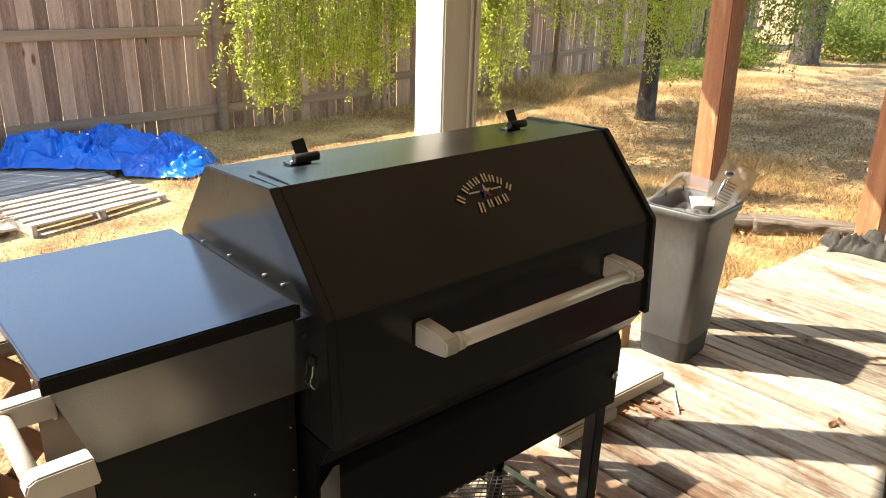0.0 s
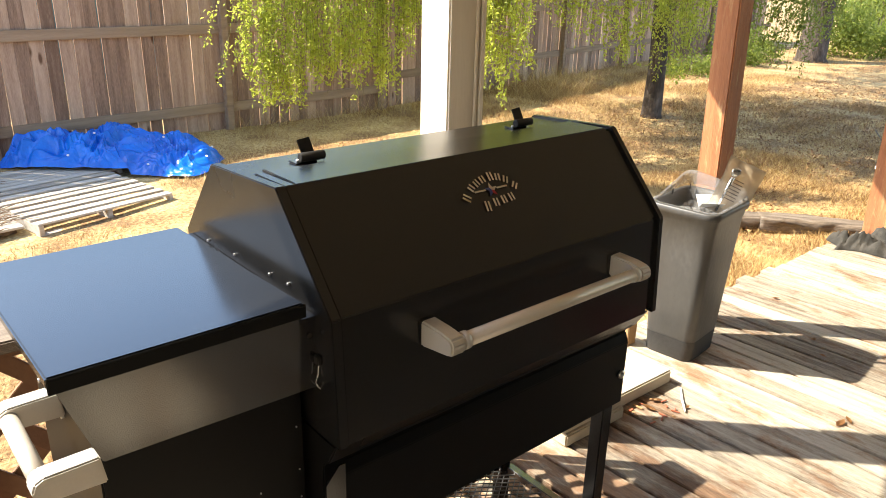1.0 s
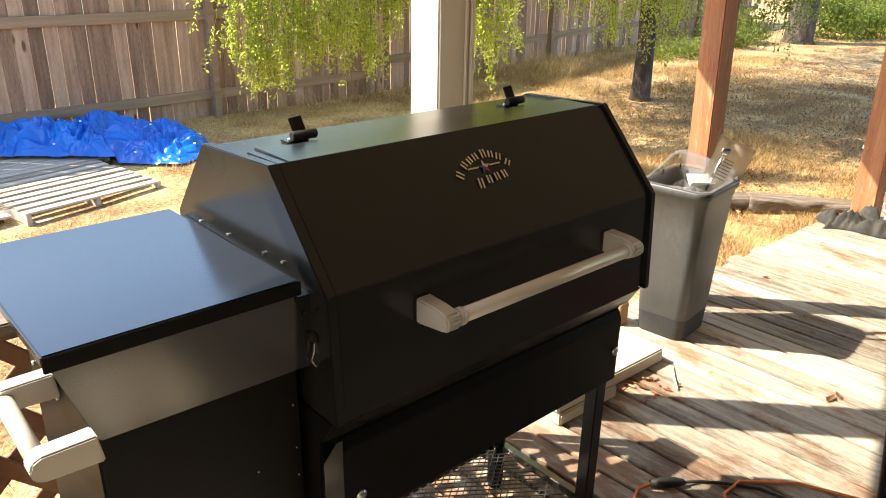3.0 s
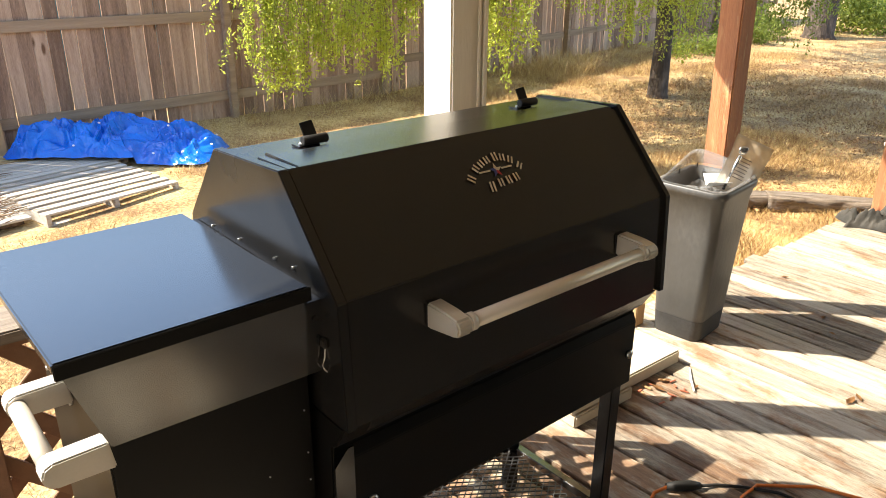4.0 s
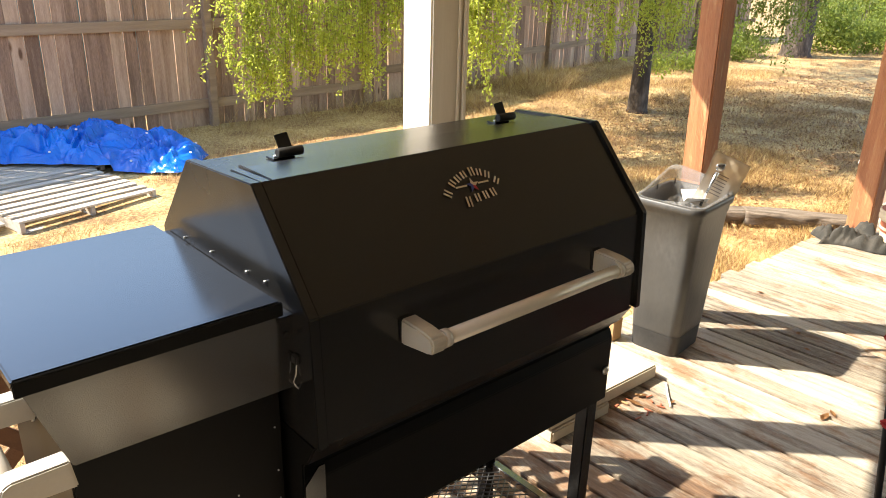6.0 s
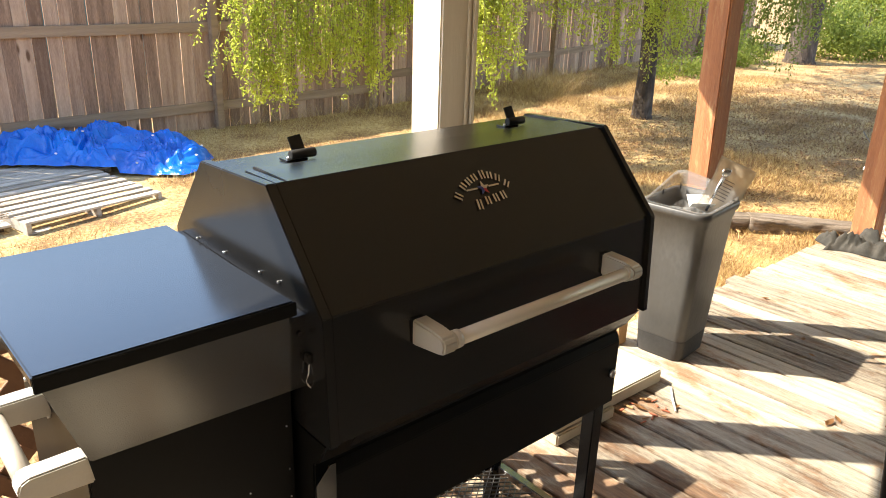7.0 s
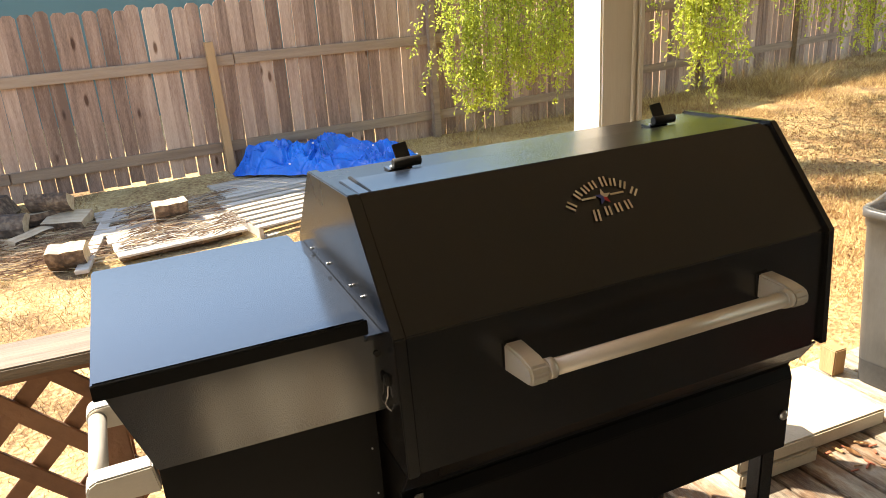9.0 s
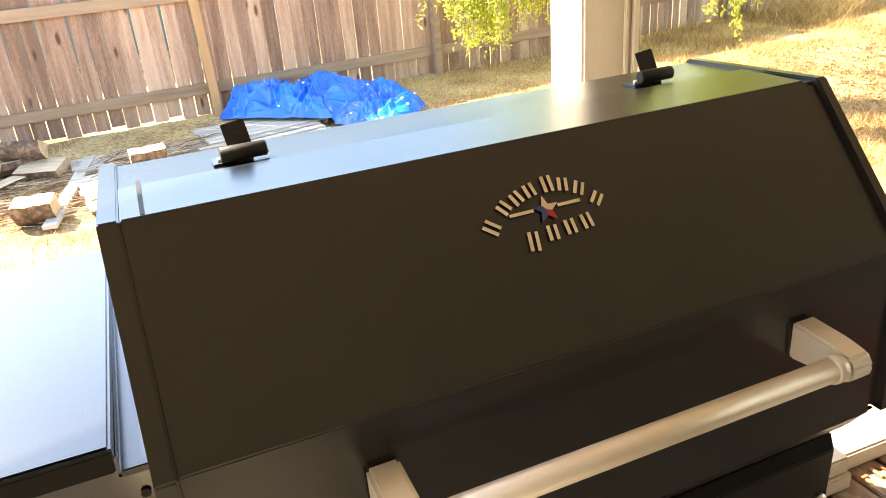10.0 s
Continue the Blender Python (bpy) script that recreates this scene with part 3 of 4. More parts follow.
# legs and the expanded-metal shelf between them
for lx in (0.65, -0.183):
    for ly in (0.088, 0.43):
        leg = part("leg", box_bm(lx, ly, 0.012, lx + 0.038, ly + 0.038, 0.58, 0.003), M_BLACK, grill)
        if lx < 0:
            gusset = bmesh.new()
            out = [(lx, 0.56), (lx + 0.04, 0.56), (lx + 0.04, 0.768), (lx + 0.028, 0.768), (lx, 0.737)]
            fy = 0.062 if ly < 0.2 else 0.472
            a, b = [[gusset.verts.new((px, yy, pz)) for px, pz in out] for yy in (fy, fy + 0.0035)]
            gusset.faces.new(a); gusset.faces.new(b[::-1])
            for i in range(5):
                gusset.faces.new((a[i], b[i], b[(i + 1) % 5], a[(i + 1) % 5]))
            bmesh.ops.recalc_face_normals(gusset, faces=gusset.faces[:])
            part("leg_gusset", gusset, M_BIN, leg)
        part("foot", tube_bm([(lx + 0.019, ly + 0.019, 0.0), (lx + 0.019, ly + 0.019, 0.012)], 0.022, 12), M_RUBBER, leg)
shelf = part("shelf_frame", box_bm(-0.183, 0.45, 0.14, 0.69, 0.475, 0.165, 0.002), M_BLACK, grill)
for b in ((-0.183, 0.08, 0.14, 0.69, 0.087, 0.165), (0.665, 0.128, 0.14, 0.69, 0.428, 0.165), (-0.183, 0.128, 0.14, -0.158, 0.428, 0.165)):
    part("shelf_rail", box_bm(*b, 0.002), M_BIN, shelf)
bm = bmesh.new()
for s in (1, -1):
    k = -30
    while k < 62:
        x0 = -0.5 + 0.03 * k
        p, q = Vector((x0, 0.09, 0.151)), Vector((x0 + s * 0.5, 0.445, 0.151))
        pts = []
        for t in range(21):
            r = p.lerp(q, t / 20)
            pts.append(r)
        pts = [r for r in pts if -0.158 < r.x < 0.665]
        if len(pts) > 1:
            w = Vector((0, 0.0016, 0))
            h = Vector((0, 0, 0.0032))
            a, b = pts[0], pts[-1]
            vs = [bm.verts.new(v) for v in (a - w, a + w, b + w, b - w, a - w + h, a + w + h, b + w + h, b - w + h)]
            for f in ((0, 1, 2, 3), (7, 6, 5, 4), (0, 4, 5, 1), (1, 5, 6, 2), (2, 6, 7, 3), (3, 7, 4, 0)):
                bm.faces.new([vs[i] for i in f])
        k += 1
bmesh.ops.recalc_face_normals(bm, faces=bm.faces[:])
M_MESH = material("worn_grey_wire", [(0.06, 0.06, 0.06), (0.16, 0.16, 0.16)], 20, 0.4, 0.1, metal=0.6, bump=0)
tagged(part("shelf_mesh", bm, M_MESH, shelf, "black expanded-metal mesh"), kind="stuff")

# ---- railing along the deck edge ----
railing = thing("railing", "brown diagonal lattice railing with a bleached cap board", "railing")
RY = 0.765
cap = part("cap_rail", box_bm(-2.6, RY - 0.07, 0.826, 0.72, RY + 0.07, 0.855, 0.004), M_CAPWOOD, railing, "bleached grey cap board")
part("top_rail", box_bm(-2.6, RY - 0.018, 0.792, 0.72, RY + 0.018, 0.8255, 0.004), M_LATTICE, railing)
part("bottom_rail", box_bm(-2.6, RY - 0.02, 0.08, 0.72, RY + 0.02, 0.15, 0.004), M_LATTICE, railing)
for px in (-2.55, -0.662, 0.66):
    part("baluster_post", box_bm(px, RY - 0.045, 0.0, px + 0.046, RY - 0.022, 0.825, 0.003), M_LATTICE, railing)
    part("baluster_post", box_bm(px, RY + 0.023, 0.0, px + 0.046, RY + 0.045, 0.825, 0.003), M_LATTICE, railing)
Z0, Z1 = 0.14, 0.8
for s in (1, -1):
    k = -2.6 - Z1
    while k < 0.72 + Z1:
        lo, hi = k, k + s * (Z1 - Z0)
        a, b = Vector((lo, 0, Z0)), Vector((hi, 0, Z1))
        # trim to the panel
        t0, t1 = 0.0, 1.0
        for lim, sign in ((-2.6, 1), (0.72, -1)):
            for _ in range(1):
                da, db = (a.x - lim) * sign, (b.x - lim) * sign
                if da < 0 and db < 0:
                    t0, t1 = 1, 0
                elif da < 0:
                    t0 = max(t0, da / (da - db))
                elif db < 0:
                    t1 = min(t1, da / (da - db))
        if t1 - t0 > 0.05:
            p, q = a.lerp(b, t0), a.lerp(b, t1)
            yy = RY + (0.005 if s > 0 else -0.006)
            length = (q - p).length
            bm = box_bm(0, -0.005, -0.02, length, 0.005, 0.02, 0.0015)
            ob = part("lattice_strip", bm, M_LATTICE, railing)
            ob.matrix_basis = Matrix.Translation((p.x, yy, p.z)) @ Matrix.Rotation(-math.atan2(q.z - p.z, q.x - p.x), 4, "Y")
        k += 0.166


# ---- trash can ----
def rounded_ring(bm, x0, x1, y0, y1, z, r, n=5):
    out = []
    for cx, cy, a0 in ((x1 - r, y1 - r, 0), (x0 + r, y1 - r, 90), (x0 + r, y0 + r, 180), (x1 - r, y0 + r, 270)):
        for i in range(n + 1):
            a = radians(a0 + 90 * i / n)
            out.append(bm.verts.new((cx + r * math.cos(a), cy + r * math.sin(a), z)))
    return out


def loft(rings, bm, close_first=False, close_last=False):
    for a, b in zip(rings, rings[1:]):
        k = len(a)
        for i in range(k):
            bm.faces.new((a[i], a[(i + 1) % k], b[(i + 1) % k], b[i])).smooth = True
    if close_first:
        bm.faces.new(rings[0][::-1])
    if close_last:
        bm.faces.new(rings[-1])


can = thing("trash_can", "scuffed dark grey plastic trash can with clear liner", "trash can")
can.matrix_basis = pose(2.035, 0.745, 0, 0, 0, 8)


def can_ring(bm, z, f, o=0.0, r=0.04, n=5):
    """One ring of the can: f runs from the foot to the rim, o is the offset outwards."""
    hx, hy = 0.124 + 0.044 * f + o, 0.107 + 0.033 * f + o
    return rounded_ring(bm, -hx, hx, -hy, hy, z, r + o, n)


bm = bmesh.new()
rings = [can_ring(bm, z, f) for z, f in ((0.0, -0.06), (0.006, 0.0), (0.1, 0.14), (0.106, 0.2), (0.3, 0.45), (0.5, 0.73), (0.625, 0.9))]
rings += [can_ring(bm, z, f, o) for z, f, o in ((0.63, 0.92, 0.004), (0.66, 0.95, 0.005), (0.664, 0.97, 0.014), (0.69, 1.0, 0.015), (0.697, 1.0, 0.008), (0.69, 1.0, -0.004), (0.6, 0.86, -0.01), (0.3, 0.4, -0.01), (0.02, 0.0, -0.01))]
loft(rings, bm, True, True)
part("bin", bm, M_CAN, can)
# band of darker colour over the lowest 10 cm
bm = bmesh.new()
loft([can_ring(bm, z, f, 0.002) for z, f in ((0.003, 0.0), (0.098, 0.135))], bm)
part("base_band", bm, M_BAND, can, "darker base band")
# liner: tucked inside, standing up in an arch at the back, folded over the front rim
bm = bmesh.new()
rings = []
for i, (z, o, back) in enumerate(((0.699, 0.012, 0.1), (0.702, 0.002, 1.0), (0.69, -0.006, 0.9), (0.64, -0.014, 0.3), (0.58, -0.02, 0.0), (0.5, -0.03, 0.0))):
    ring = can_ring(bm, z, 1.0, o, 0.05, 8)
    for v in ring:
        d = noise.noise_vector(Vector((v.co.x * 16, v.co.y * 16, i * 0.6)))
        rise = max(0.0, (v.co.x * 0.86 + v.co.y * 0.5) / 0.18) * 0.062 * back
        v.co += Vector((d.x * 0.006, d.y * 0.006, d.z * (0.012 if i in (3, 4, 5) else 0.004) + rise))
    rings.append(ring)
loft(rings, bm)
part("liner", bm, M_BAG, can, "crumpled clear plastic liner folded over the rim")
for x, y in ((0.0, 0.139), (0.135, 0.125)):
    part("liner_notch", box_bm(x - 0.004, y - 0.012, 0.69, x + 0.004, y - 0.009, 0.715, 0.001), M_RUBBER, can, "dark notch in the liner's edge")

# crumpled paper and a folded white sheet lying in the can
bm = bmesh.new()
grid = [[bm.verts.new((-0.135 + 0.02 * i, -0.105 + 0.0165 * j, 0.635 + 0.04 * noise.noise(Vector((i * 0.35, j * 0.3, 3))) + 0.03 * abs(noise.noise(Vector((i * 0.8, j * 0.8, 8)))))) for j in range(13)] for i in range(13)]
for i in range(12):
    for j in range(12):
        bm.faces.new((grid[i][j], grid[i + 1][j], grid[i + 1][j + 1], grid[i][j + 1]))
bm.transform(can.matrix_basis)
solid("waste_plastic", bm, M_BAG, "crumpled grey plastic wrap filling the trash can", "wrap")
sheet_paper = thing("folded_paper", "folded white paper sheet in the trash can", "paper")
sheet_paper.matrix_basis = can.matrix_basis @ pose(0.03, -0.03, 0.662, 0, 0, -50)
for tilt, y0, y1 in ((28, 0.0, 0.075), (-34, -0.05, 0.0)):
    leaf = box_bm(-0.045, y0, 0, 0.05, y1, 0.0015, 0.0004)
    leaf.transform(Matrix.Rotation(radians(tilt), 4, "X"))
    part("fold", leaf, M_WHITEP, sheet_paper)

# empty packaging standing in the can
bm = bmesh.new()
grid = []
for i in range(9):
    row = []
    for j in range(11):
        u, v = i / 8 - 0.5, j / 10
        x, z = u * (0.15 + 0.03 * v), v * 0.24
        y = 0.014 * math.sin(u * 7 + v * 3) + 0.01 * noise.noise(Vector((u * 5, v * 5, 1)))
        row.append(bm.verts.new((x, y, z)))
    grid.append(row)
for i in range(8):
    for j in range(10):
        bm.faces.new((grid[i][j], grid[i + 1][j], grid[i + 1][j + 1], grid[i][j + 1])).smooth = True
bmesh.ops.solidify(bm, geom=bm.faces[:], thickness=0.003)
wrap = thing("packaging_bag", "translucent tan packaging bag sticking out of the trash can", "bag")
wrap.matrix_basis = pose(2.105, 0.685, 0.63, -8, 24, -38)
part("film", bm, M_FILM, wrap)
for k in range(7):
    part("print_line", box_bm(-0.045, -0.024, 0.07 + 0.014 * k, 0.015, -0.0225, 0.0735 + 0.014 * k), M_PRINT, wrap)
scoop = thing("foil_scoop", "small bent shiny foil scoop in the trash can", "scoop")
scoop.matrix_basis = pose(2.07, 0.69, 0.655, 8, 12, -30)
part("stem", tube_bm([(0, 0, 0), (0.004, 0, 0.1), (0.012, 0.003, 0.155)], [0.006, 0.006, 0.008], 8), M_FOIL, scoop)
bm = bmesh.new()
bmesh.ops.create_uvsphere(bm, u_segments=14, v_segments=8, radius=0.024)
for v in list(bm.verts):
    v.co = Vector((v.co.x * (0.9 + 8 * max(0, v.co.z)), v.co.y * 0.35, v.co.z * 0.8))
bm.transform(Matrix.Translation((0.014, 0.002, 0.178)))
part("cup", bm, M_FOIL, scoop, smooth=True)

# ---- slabs beside the grill ----
for k, (x0, x1, z0) in enumerate(((1.05, 1.37, 0.0), (1.045, 1.36, 0.052))):
    s = solid("paver", box_bm(x0, 0.525 + 0.008 * k, z0, x1, 0.83, z0 + 0.05, 0.006), M_CONCRETE, "pale concrete paver in a low stack on the deck", "paver", "pavers on the deck")
solid("paver", box_bm(1.385, 0.575, 0.0, 1.735, 0.93, 0.06, 0.006), M_CONCRETE, "sunlit pale concrete slab lying on the deck", "paver", "pavers on the deck")
solid("timber_offcut", box_bm(1.84, 0.88, 0.0, 1.9, 0.95, 0.11, 0.004), M_NEWWOOD, "short upright orange timber offcut", "timber")

# ---- far end of the deck: pot, bin, cloth, chair ----
pot = thing("flower_pot", "cream ribbed plastic flower pot with terracotta inside", "flower pot")
pot.matrix_basis = pose(4.19, 0.56, 0)
prof = [(0.0, 0.0), (0.11, 0.0), (0.115, 0.01), (0.12, 0.06), (0.127, 0.066), (0.127, 0.074), (0.123, 0.08), (0.129, 0.13), (0.136, 0.136), (0.136, 0.146), (0.132, 0.152), (0.137, 0.19), (0.15, 0.196), (0.152, 0.215), (0.147, 0.222), (0.152, 0.24), (0.152, 0.252), (0.144, 0.254)]


def lathe(prof, n=28):
    bm = bmesh.new()
    rings = [[bm.verts.new((r * math.cos(6.28319 * j / n), r * math.sin(6.28319 * j / n), z)) for j in range(n)] for r, z in prof if r > 0]
    loft(rings, bm, True, False)
    return bm


part("shell", lathe(prof), M_POT, pot)
part("inside", lathe([(0.143, 0.2535), (0.13, 0.12), (0.11, 0.1), (0.02, 0.105)]), M_TERRA, pot, "terracotta-red inside")
tote = thing("storage_tote", "brown plastic tote with a white rim beyond the deck", "tote")
part("tub", box_bm(5.69, 1.08, -0.5, 6.2, 1.44, 0.12, 0.02), M_TOTE, tote)
part("rim", box_bm(5.67, 1.06, 0.12, 6.22, 1.46, 0.17, 0.012), M_WHITEP, tote, "white plastic rim")
part("handle", box_bm(5.82, 1.05, 0.132, 6.0, 1.061, 0.158, 0.004), M_TOTE, tote)
bm = bmesh.new()
grid = []
for i in range(37):
    row = []
    for j in range(19):
        u, v = i / 36, j / 18
        e = max(0.0, 1 - (2 * u - 1) ** 4) * max(0.0, 1 - (2 * v - 1) ** 4)
        z = 0.004 + e ** 0.5 * (0.02 + 0.15 * abs(noise.noise(Vector((u * 5 + v, v * 3 - u, 2)))) + 0.07 * abs(noise.noise(Vector((u * 13, v * 7 + u * 4, 5)))))
        row.append(bm.verts.new((u * 0.46 + 0.03 * math.sin(v * 5), (v - 0.5) * 0.2 + 0.03 * math.sin(u * 6), z)))
    grid.append(row)
for i in range(36):
    for j in range(18):
        bm.faces.new((grid[i][j], grid[i + 1][j], grid[i + 1][j + 1], grid[i][j + 1])).smooth = True
cloth = solid("rag", bm, M_CLOTH, "crumpled dark grey cloth lying on the deck", "cloth")
cloth.matrix_basis = pose(3.98, 0.97, 0, 0, 0, -62)
chair = thing("folding_chair", "red padded folding chair with black frame", "chair")
chair.matrix_basis = pose(1.4, -0.31, 0, 0, 0, -20)
part("armrest", tube_bm([(0, 0, 0.665), (0.03, -0.002, 0.68), (0.15, 0, 0.684), (0.3, 0, 0.684)], [0.012, 0.022, 0.024, 0.022], 12), M_RED, chair, "red padded armrest")
for dx in (0.04, 0.28):
    part("leg", tube_bm([(dx, 0, 0.66), (dx + (0.12 if dx < 0.1 else -0.1), 0, 0.0)], 0.01, 8), M_RUBBER, chair)
part("seat", box_bm(0.02, -0.5, 0.4, 0.32, -0.02, 0.425, 0.01), M_RED, chair)
part("arm_rail", tube_bm([(0.02, 0, 0.655), (0.3, 0, 0.655)], 0.009, 8), M_RUBBER, chair)
part("leg", tube_bm([(0.04, -0.5, 0.42), (0.04, -0.5, 0.0)], 0.01, 8), M_RUBBER, chair)
part("leg", tube_bm([(0.3, -0.5, 0.42), (0.3, -0.5, 0.0)], 0.01, 8), M_RUBBER, chair)

# extension cord with its plug
cord = thing("extension_cord", "orange and black extension cords joined on the deck", "cord")
part("plug", tube_bm([(1.035, 0.128, 0.017), (1.06, 0.11, 0.017), (1.1, 0.082, 0.017), (1.125, 0.065, 0.016)], [0.011, 0.017, 0.017, 0.01], 12), M_RUBBER, cord, "black rubber connector")
part("orange_cable", tube_bm([(1.04, 0.126, 0.015), (0.99, 0.14, 0.008), (0.94, 0.12, 0.006), (0.91, 0.05, 0.006), (0.95, -0.1, 0.006), (1.1, -0.13, 0.006), (1.19, -0.04, 0.006), (1.28, -0.04, 0.006), (1.42, -0.16, 0.006), (1.5, -0.32, 0.006), (1.5, -0.6, 0.006)], 0.0055, 8), M_ORANGE, cord, "orange cable")
part("black_cable", tube_bm([(1.12, 0.068, 0.015), (1.18, 0.04, 0.007), (1.24, -0.02, 0.006), (1.3, -0.1, 0.006), (1.34, -0.25, 0.006), (1.3, -0.5, 0.006)], 0.005, 8), M_RUBBER, cord, "black cable")

# ---- trees and shrubs ----
rng = np.random.default_rng(7)


def leaf_mesh(name, centres, size, mat, flat=0.3):
    """Many small pointed leaves as one mesh: each a bent pair of faces."""
    n = len(centres)
    c = np.asarray(centres, float)
    d = rng.normal(size=(n, 3)); d[:, 2] -= 0.8
    d /= np.linalg.norm(d, axis=1)[:, None]
    s = rng.normal(size=(n, 3))
    s -= (s * d).sum(1)[:, None] * d
    s /= np.linalg.norm(s, axis=1)[:, None]
    length = size * rng.uniform(0.7, 1.3, n)[:, None]
    w = length * 0.25
    up = np.cross(d, s) * length * 0.12
    v = np.stack([c, c + d * length * 0.45 + s * w + up, c + d * length, c + d * length * 0.45 - s * w + up], 1).reshape(-1, 3)
    base = np.arange(n)[:, None] * 4
    f = np.concatenate([base + [0, 1, 2], base + [0, 2, 3]])
    me = bpy.data.meshes.new(name)
    me.from_pydata(v.tolist(), [], f.tolist())
    me.materials.append(mat)
    return me


def strands(spots, per, spread, hang, leaves):
    """Drooping twigs round each spot (x, y, tip height); gives leaf centres and twig lines."""
    cs, lines = [], []
    for x, y, z in spots:
        for _ in range(per):
            sx, sy = x + rng.normal() * spread, y + rng.normal() * spread
            tip = z + abs(rng.normal()) * 0.28
            h = hang * rng.uniform(0.75, 1.2)
            lean = rng.normal(size=2) * 0.12
            line = []
            for t in np.linspace(0, 1, 9):
                line.append((sx + lean[0] * t * t + 0.02 * math.sin(7 * t + x), sy + lean[1] * t * t, tip + h * (1 - t)))
            lines.append(line)
            a = np.array(line)
            k = int(leaves * h / hang)
            for t in rng.uniform(0, 1, k) ** 0.85:
                i = min(7, int(t * 8))
                p = a[i] + (a[i + 1] - a[i]) * (t * 8 - i)
                
                if math.sin(t * 19 + 3 * sx + 5 * sy) > -0.55:
                    cs.append(p + rng.normal(size=3) * (0.02 + 0.045 * (1 - t)))
    return cs, lines


def twig_mesh(lines, radius):
    bm = bmesh.new()
    for line in lines:
        vs = [[bm.verts.new((p[0] + radius * math.cos(a), p[1] + radius * math.sin(a), p[2])) for a in (0, 2.09, 4.19)] for p in line[::2]]
        for a, b in zip(vs, vs[1:]):
            for j in range(3):
                bm.faces.new((a[j], a[(j + 1) % 3], b[(j + 1) % 3], b[j]))
    return bm


def limb_points(a, b, sag, n=8):
    a, b = Vector(a), Vector(b)
    out = []
    for i in range(n):
        t = i / (n - 1)
        p = a.lerp(b, t)
        p.z += sag * math.sin(3.1416 * t)
        p += noise.noise_vector(p * 0.7) * 0.12 * t
        out.append(p)
    return out


birch = thing("birch_tree", "weeping birch with rough dark trunk and hanging yellow-green leaves", "tree")
tp = [(8.76, 5.85, -0.65), (8.76, 5.85, -0.45), (8.74, 5.83, 0.2), (8.68, 5.82, 1.0), (8.55, 5.9, 2.2), (8.3, 6.05, 3.6), (8.0, 6.2, 5.2), (7.7, 6.3, 7.0)]
trunk_bm = tube_bm(tp, [0.22, 0.15, 0.128, 0.12, 0.115, 0.1, 0.08, 0.05], 18)
for v in trunk_bm.verts:
    d = noise.noise(v.co * 5.0) * 0.025 + noise.noise(v.co * 14.0) * 0.012
    v.co.x += d; v.co.y += d
part("trunk", trunk_bm, M_BARK, birch)
near = []
for t in np.linspace(0, 1, 15):
    x, y = 2.8 + 1.72 * t, 6.68 - 0.84 * t
    tip = np.interp(t, [0, 0.2, 0.35, 0.5, 0.7, 0.85, 1.0], [0.25, -0.15, 0.25, 0.3, 0.0, 0.6, 0.85])
    near.append((x, y, float(tip)))
groups = [(near, 12, 0.085, 2.2, 190), ([(4.2, 4.6, 0.75), (4.34, 4.5, 0.3), (4.45, 4.45, 0.65), (4.28, 4.62, 0.55)], 17, 0.085, 1.9, 150),
          ([(6.1, 6.3, 1.0), (6.35, 6.1, 0.75), (6.55, 5.9, 0.85), (6.75, 5.75, 0.6), (6.95, 5.45, 0.55), (7.08, 5.25, 0.25), (7.3, 4.95, 0.75), (7.5, 4.65, 0.25), (7.66, 4.5, 0.8)], 13, 0.12, 2.2, 150),
          ([(8.6, 5.7, 0.6), (8.9, 5.5, 0.5), (8.3, 5.9, 0.7)], 9, 0.22, 2.2, 90),
          ([(7.9, 5.1, 0.45), (8.1, 5.3, 0.3), (7.8, 5.35, 0.65), (8.3, 5.0, 0.4)], 10, 0.13, 2.0, 130)]
allc, alll = [], []
for g in groups:
    c, l = strands(*g)
    allc += c
    alll += l
tagged(part("fine_branchwork", twig_mesh(alll, 0.0018), M_TWIGGREEN, birch), kind="stuff")
ob = new("hanging_leaves", leaf_mesh("hanging_leaves", allc, 0.047, M_LEAF))
ob.parent = birch
tagged(ob, kind="stuff")
ends = [(3.2, 6.6, 2.6), (4.3, 4.7, 2.7), (7.0, 5.4, 2.9), (4.5, 8.0, 3.6), (6.2, 8.2, 4.6), (9.6, 7.6, 4.4), (10.4, 5.2, 4.0), (6.4, 6.0, 5.6)]
for k, e in enumerate(ends):
    s = (8.5 - 0.06 * k, 5.95 + 0.03 * k, 2.3 + 0.42 * k)
    part("limb", tube_bm(limb_points(s, e, 0.9), [0.08 - 0.009 * i for i in range(8)], 8), M_BARK, birch)
# unseen leaf mass overhead, added to shade the lawn: clumps of leaves with gaps between, none that would shadow the
# strip by the fence
cl = []
for _ in range(420):
    a, r, z = rng.uniform(0, 6.283), rng.uniform(0, 1) ** 0.6, rng.uniform(2.5, 6.6)
    cx, cy = 6.9 + 3.1 * r * math.cos(a), 7.0 + 2.7 * r * math.sin(a)
    if cy - 0.683 * (z + 0.5) < 6.4:
        cl.append(np.array((cx, cy, z)) + rng.normal(size=(85, 3)) * (0.36, 0.36, 0.42))
ob = new("shade_crown", leaf_mesh("shade_crown", np.concatenate(cl), 0.11, M_LEAF))
ob.parent = birch
tagged(ob, kind="stuff")

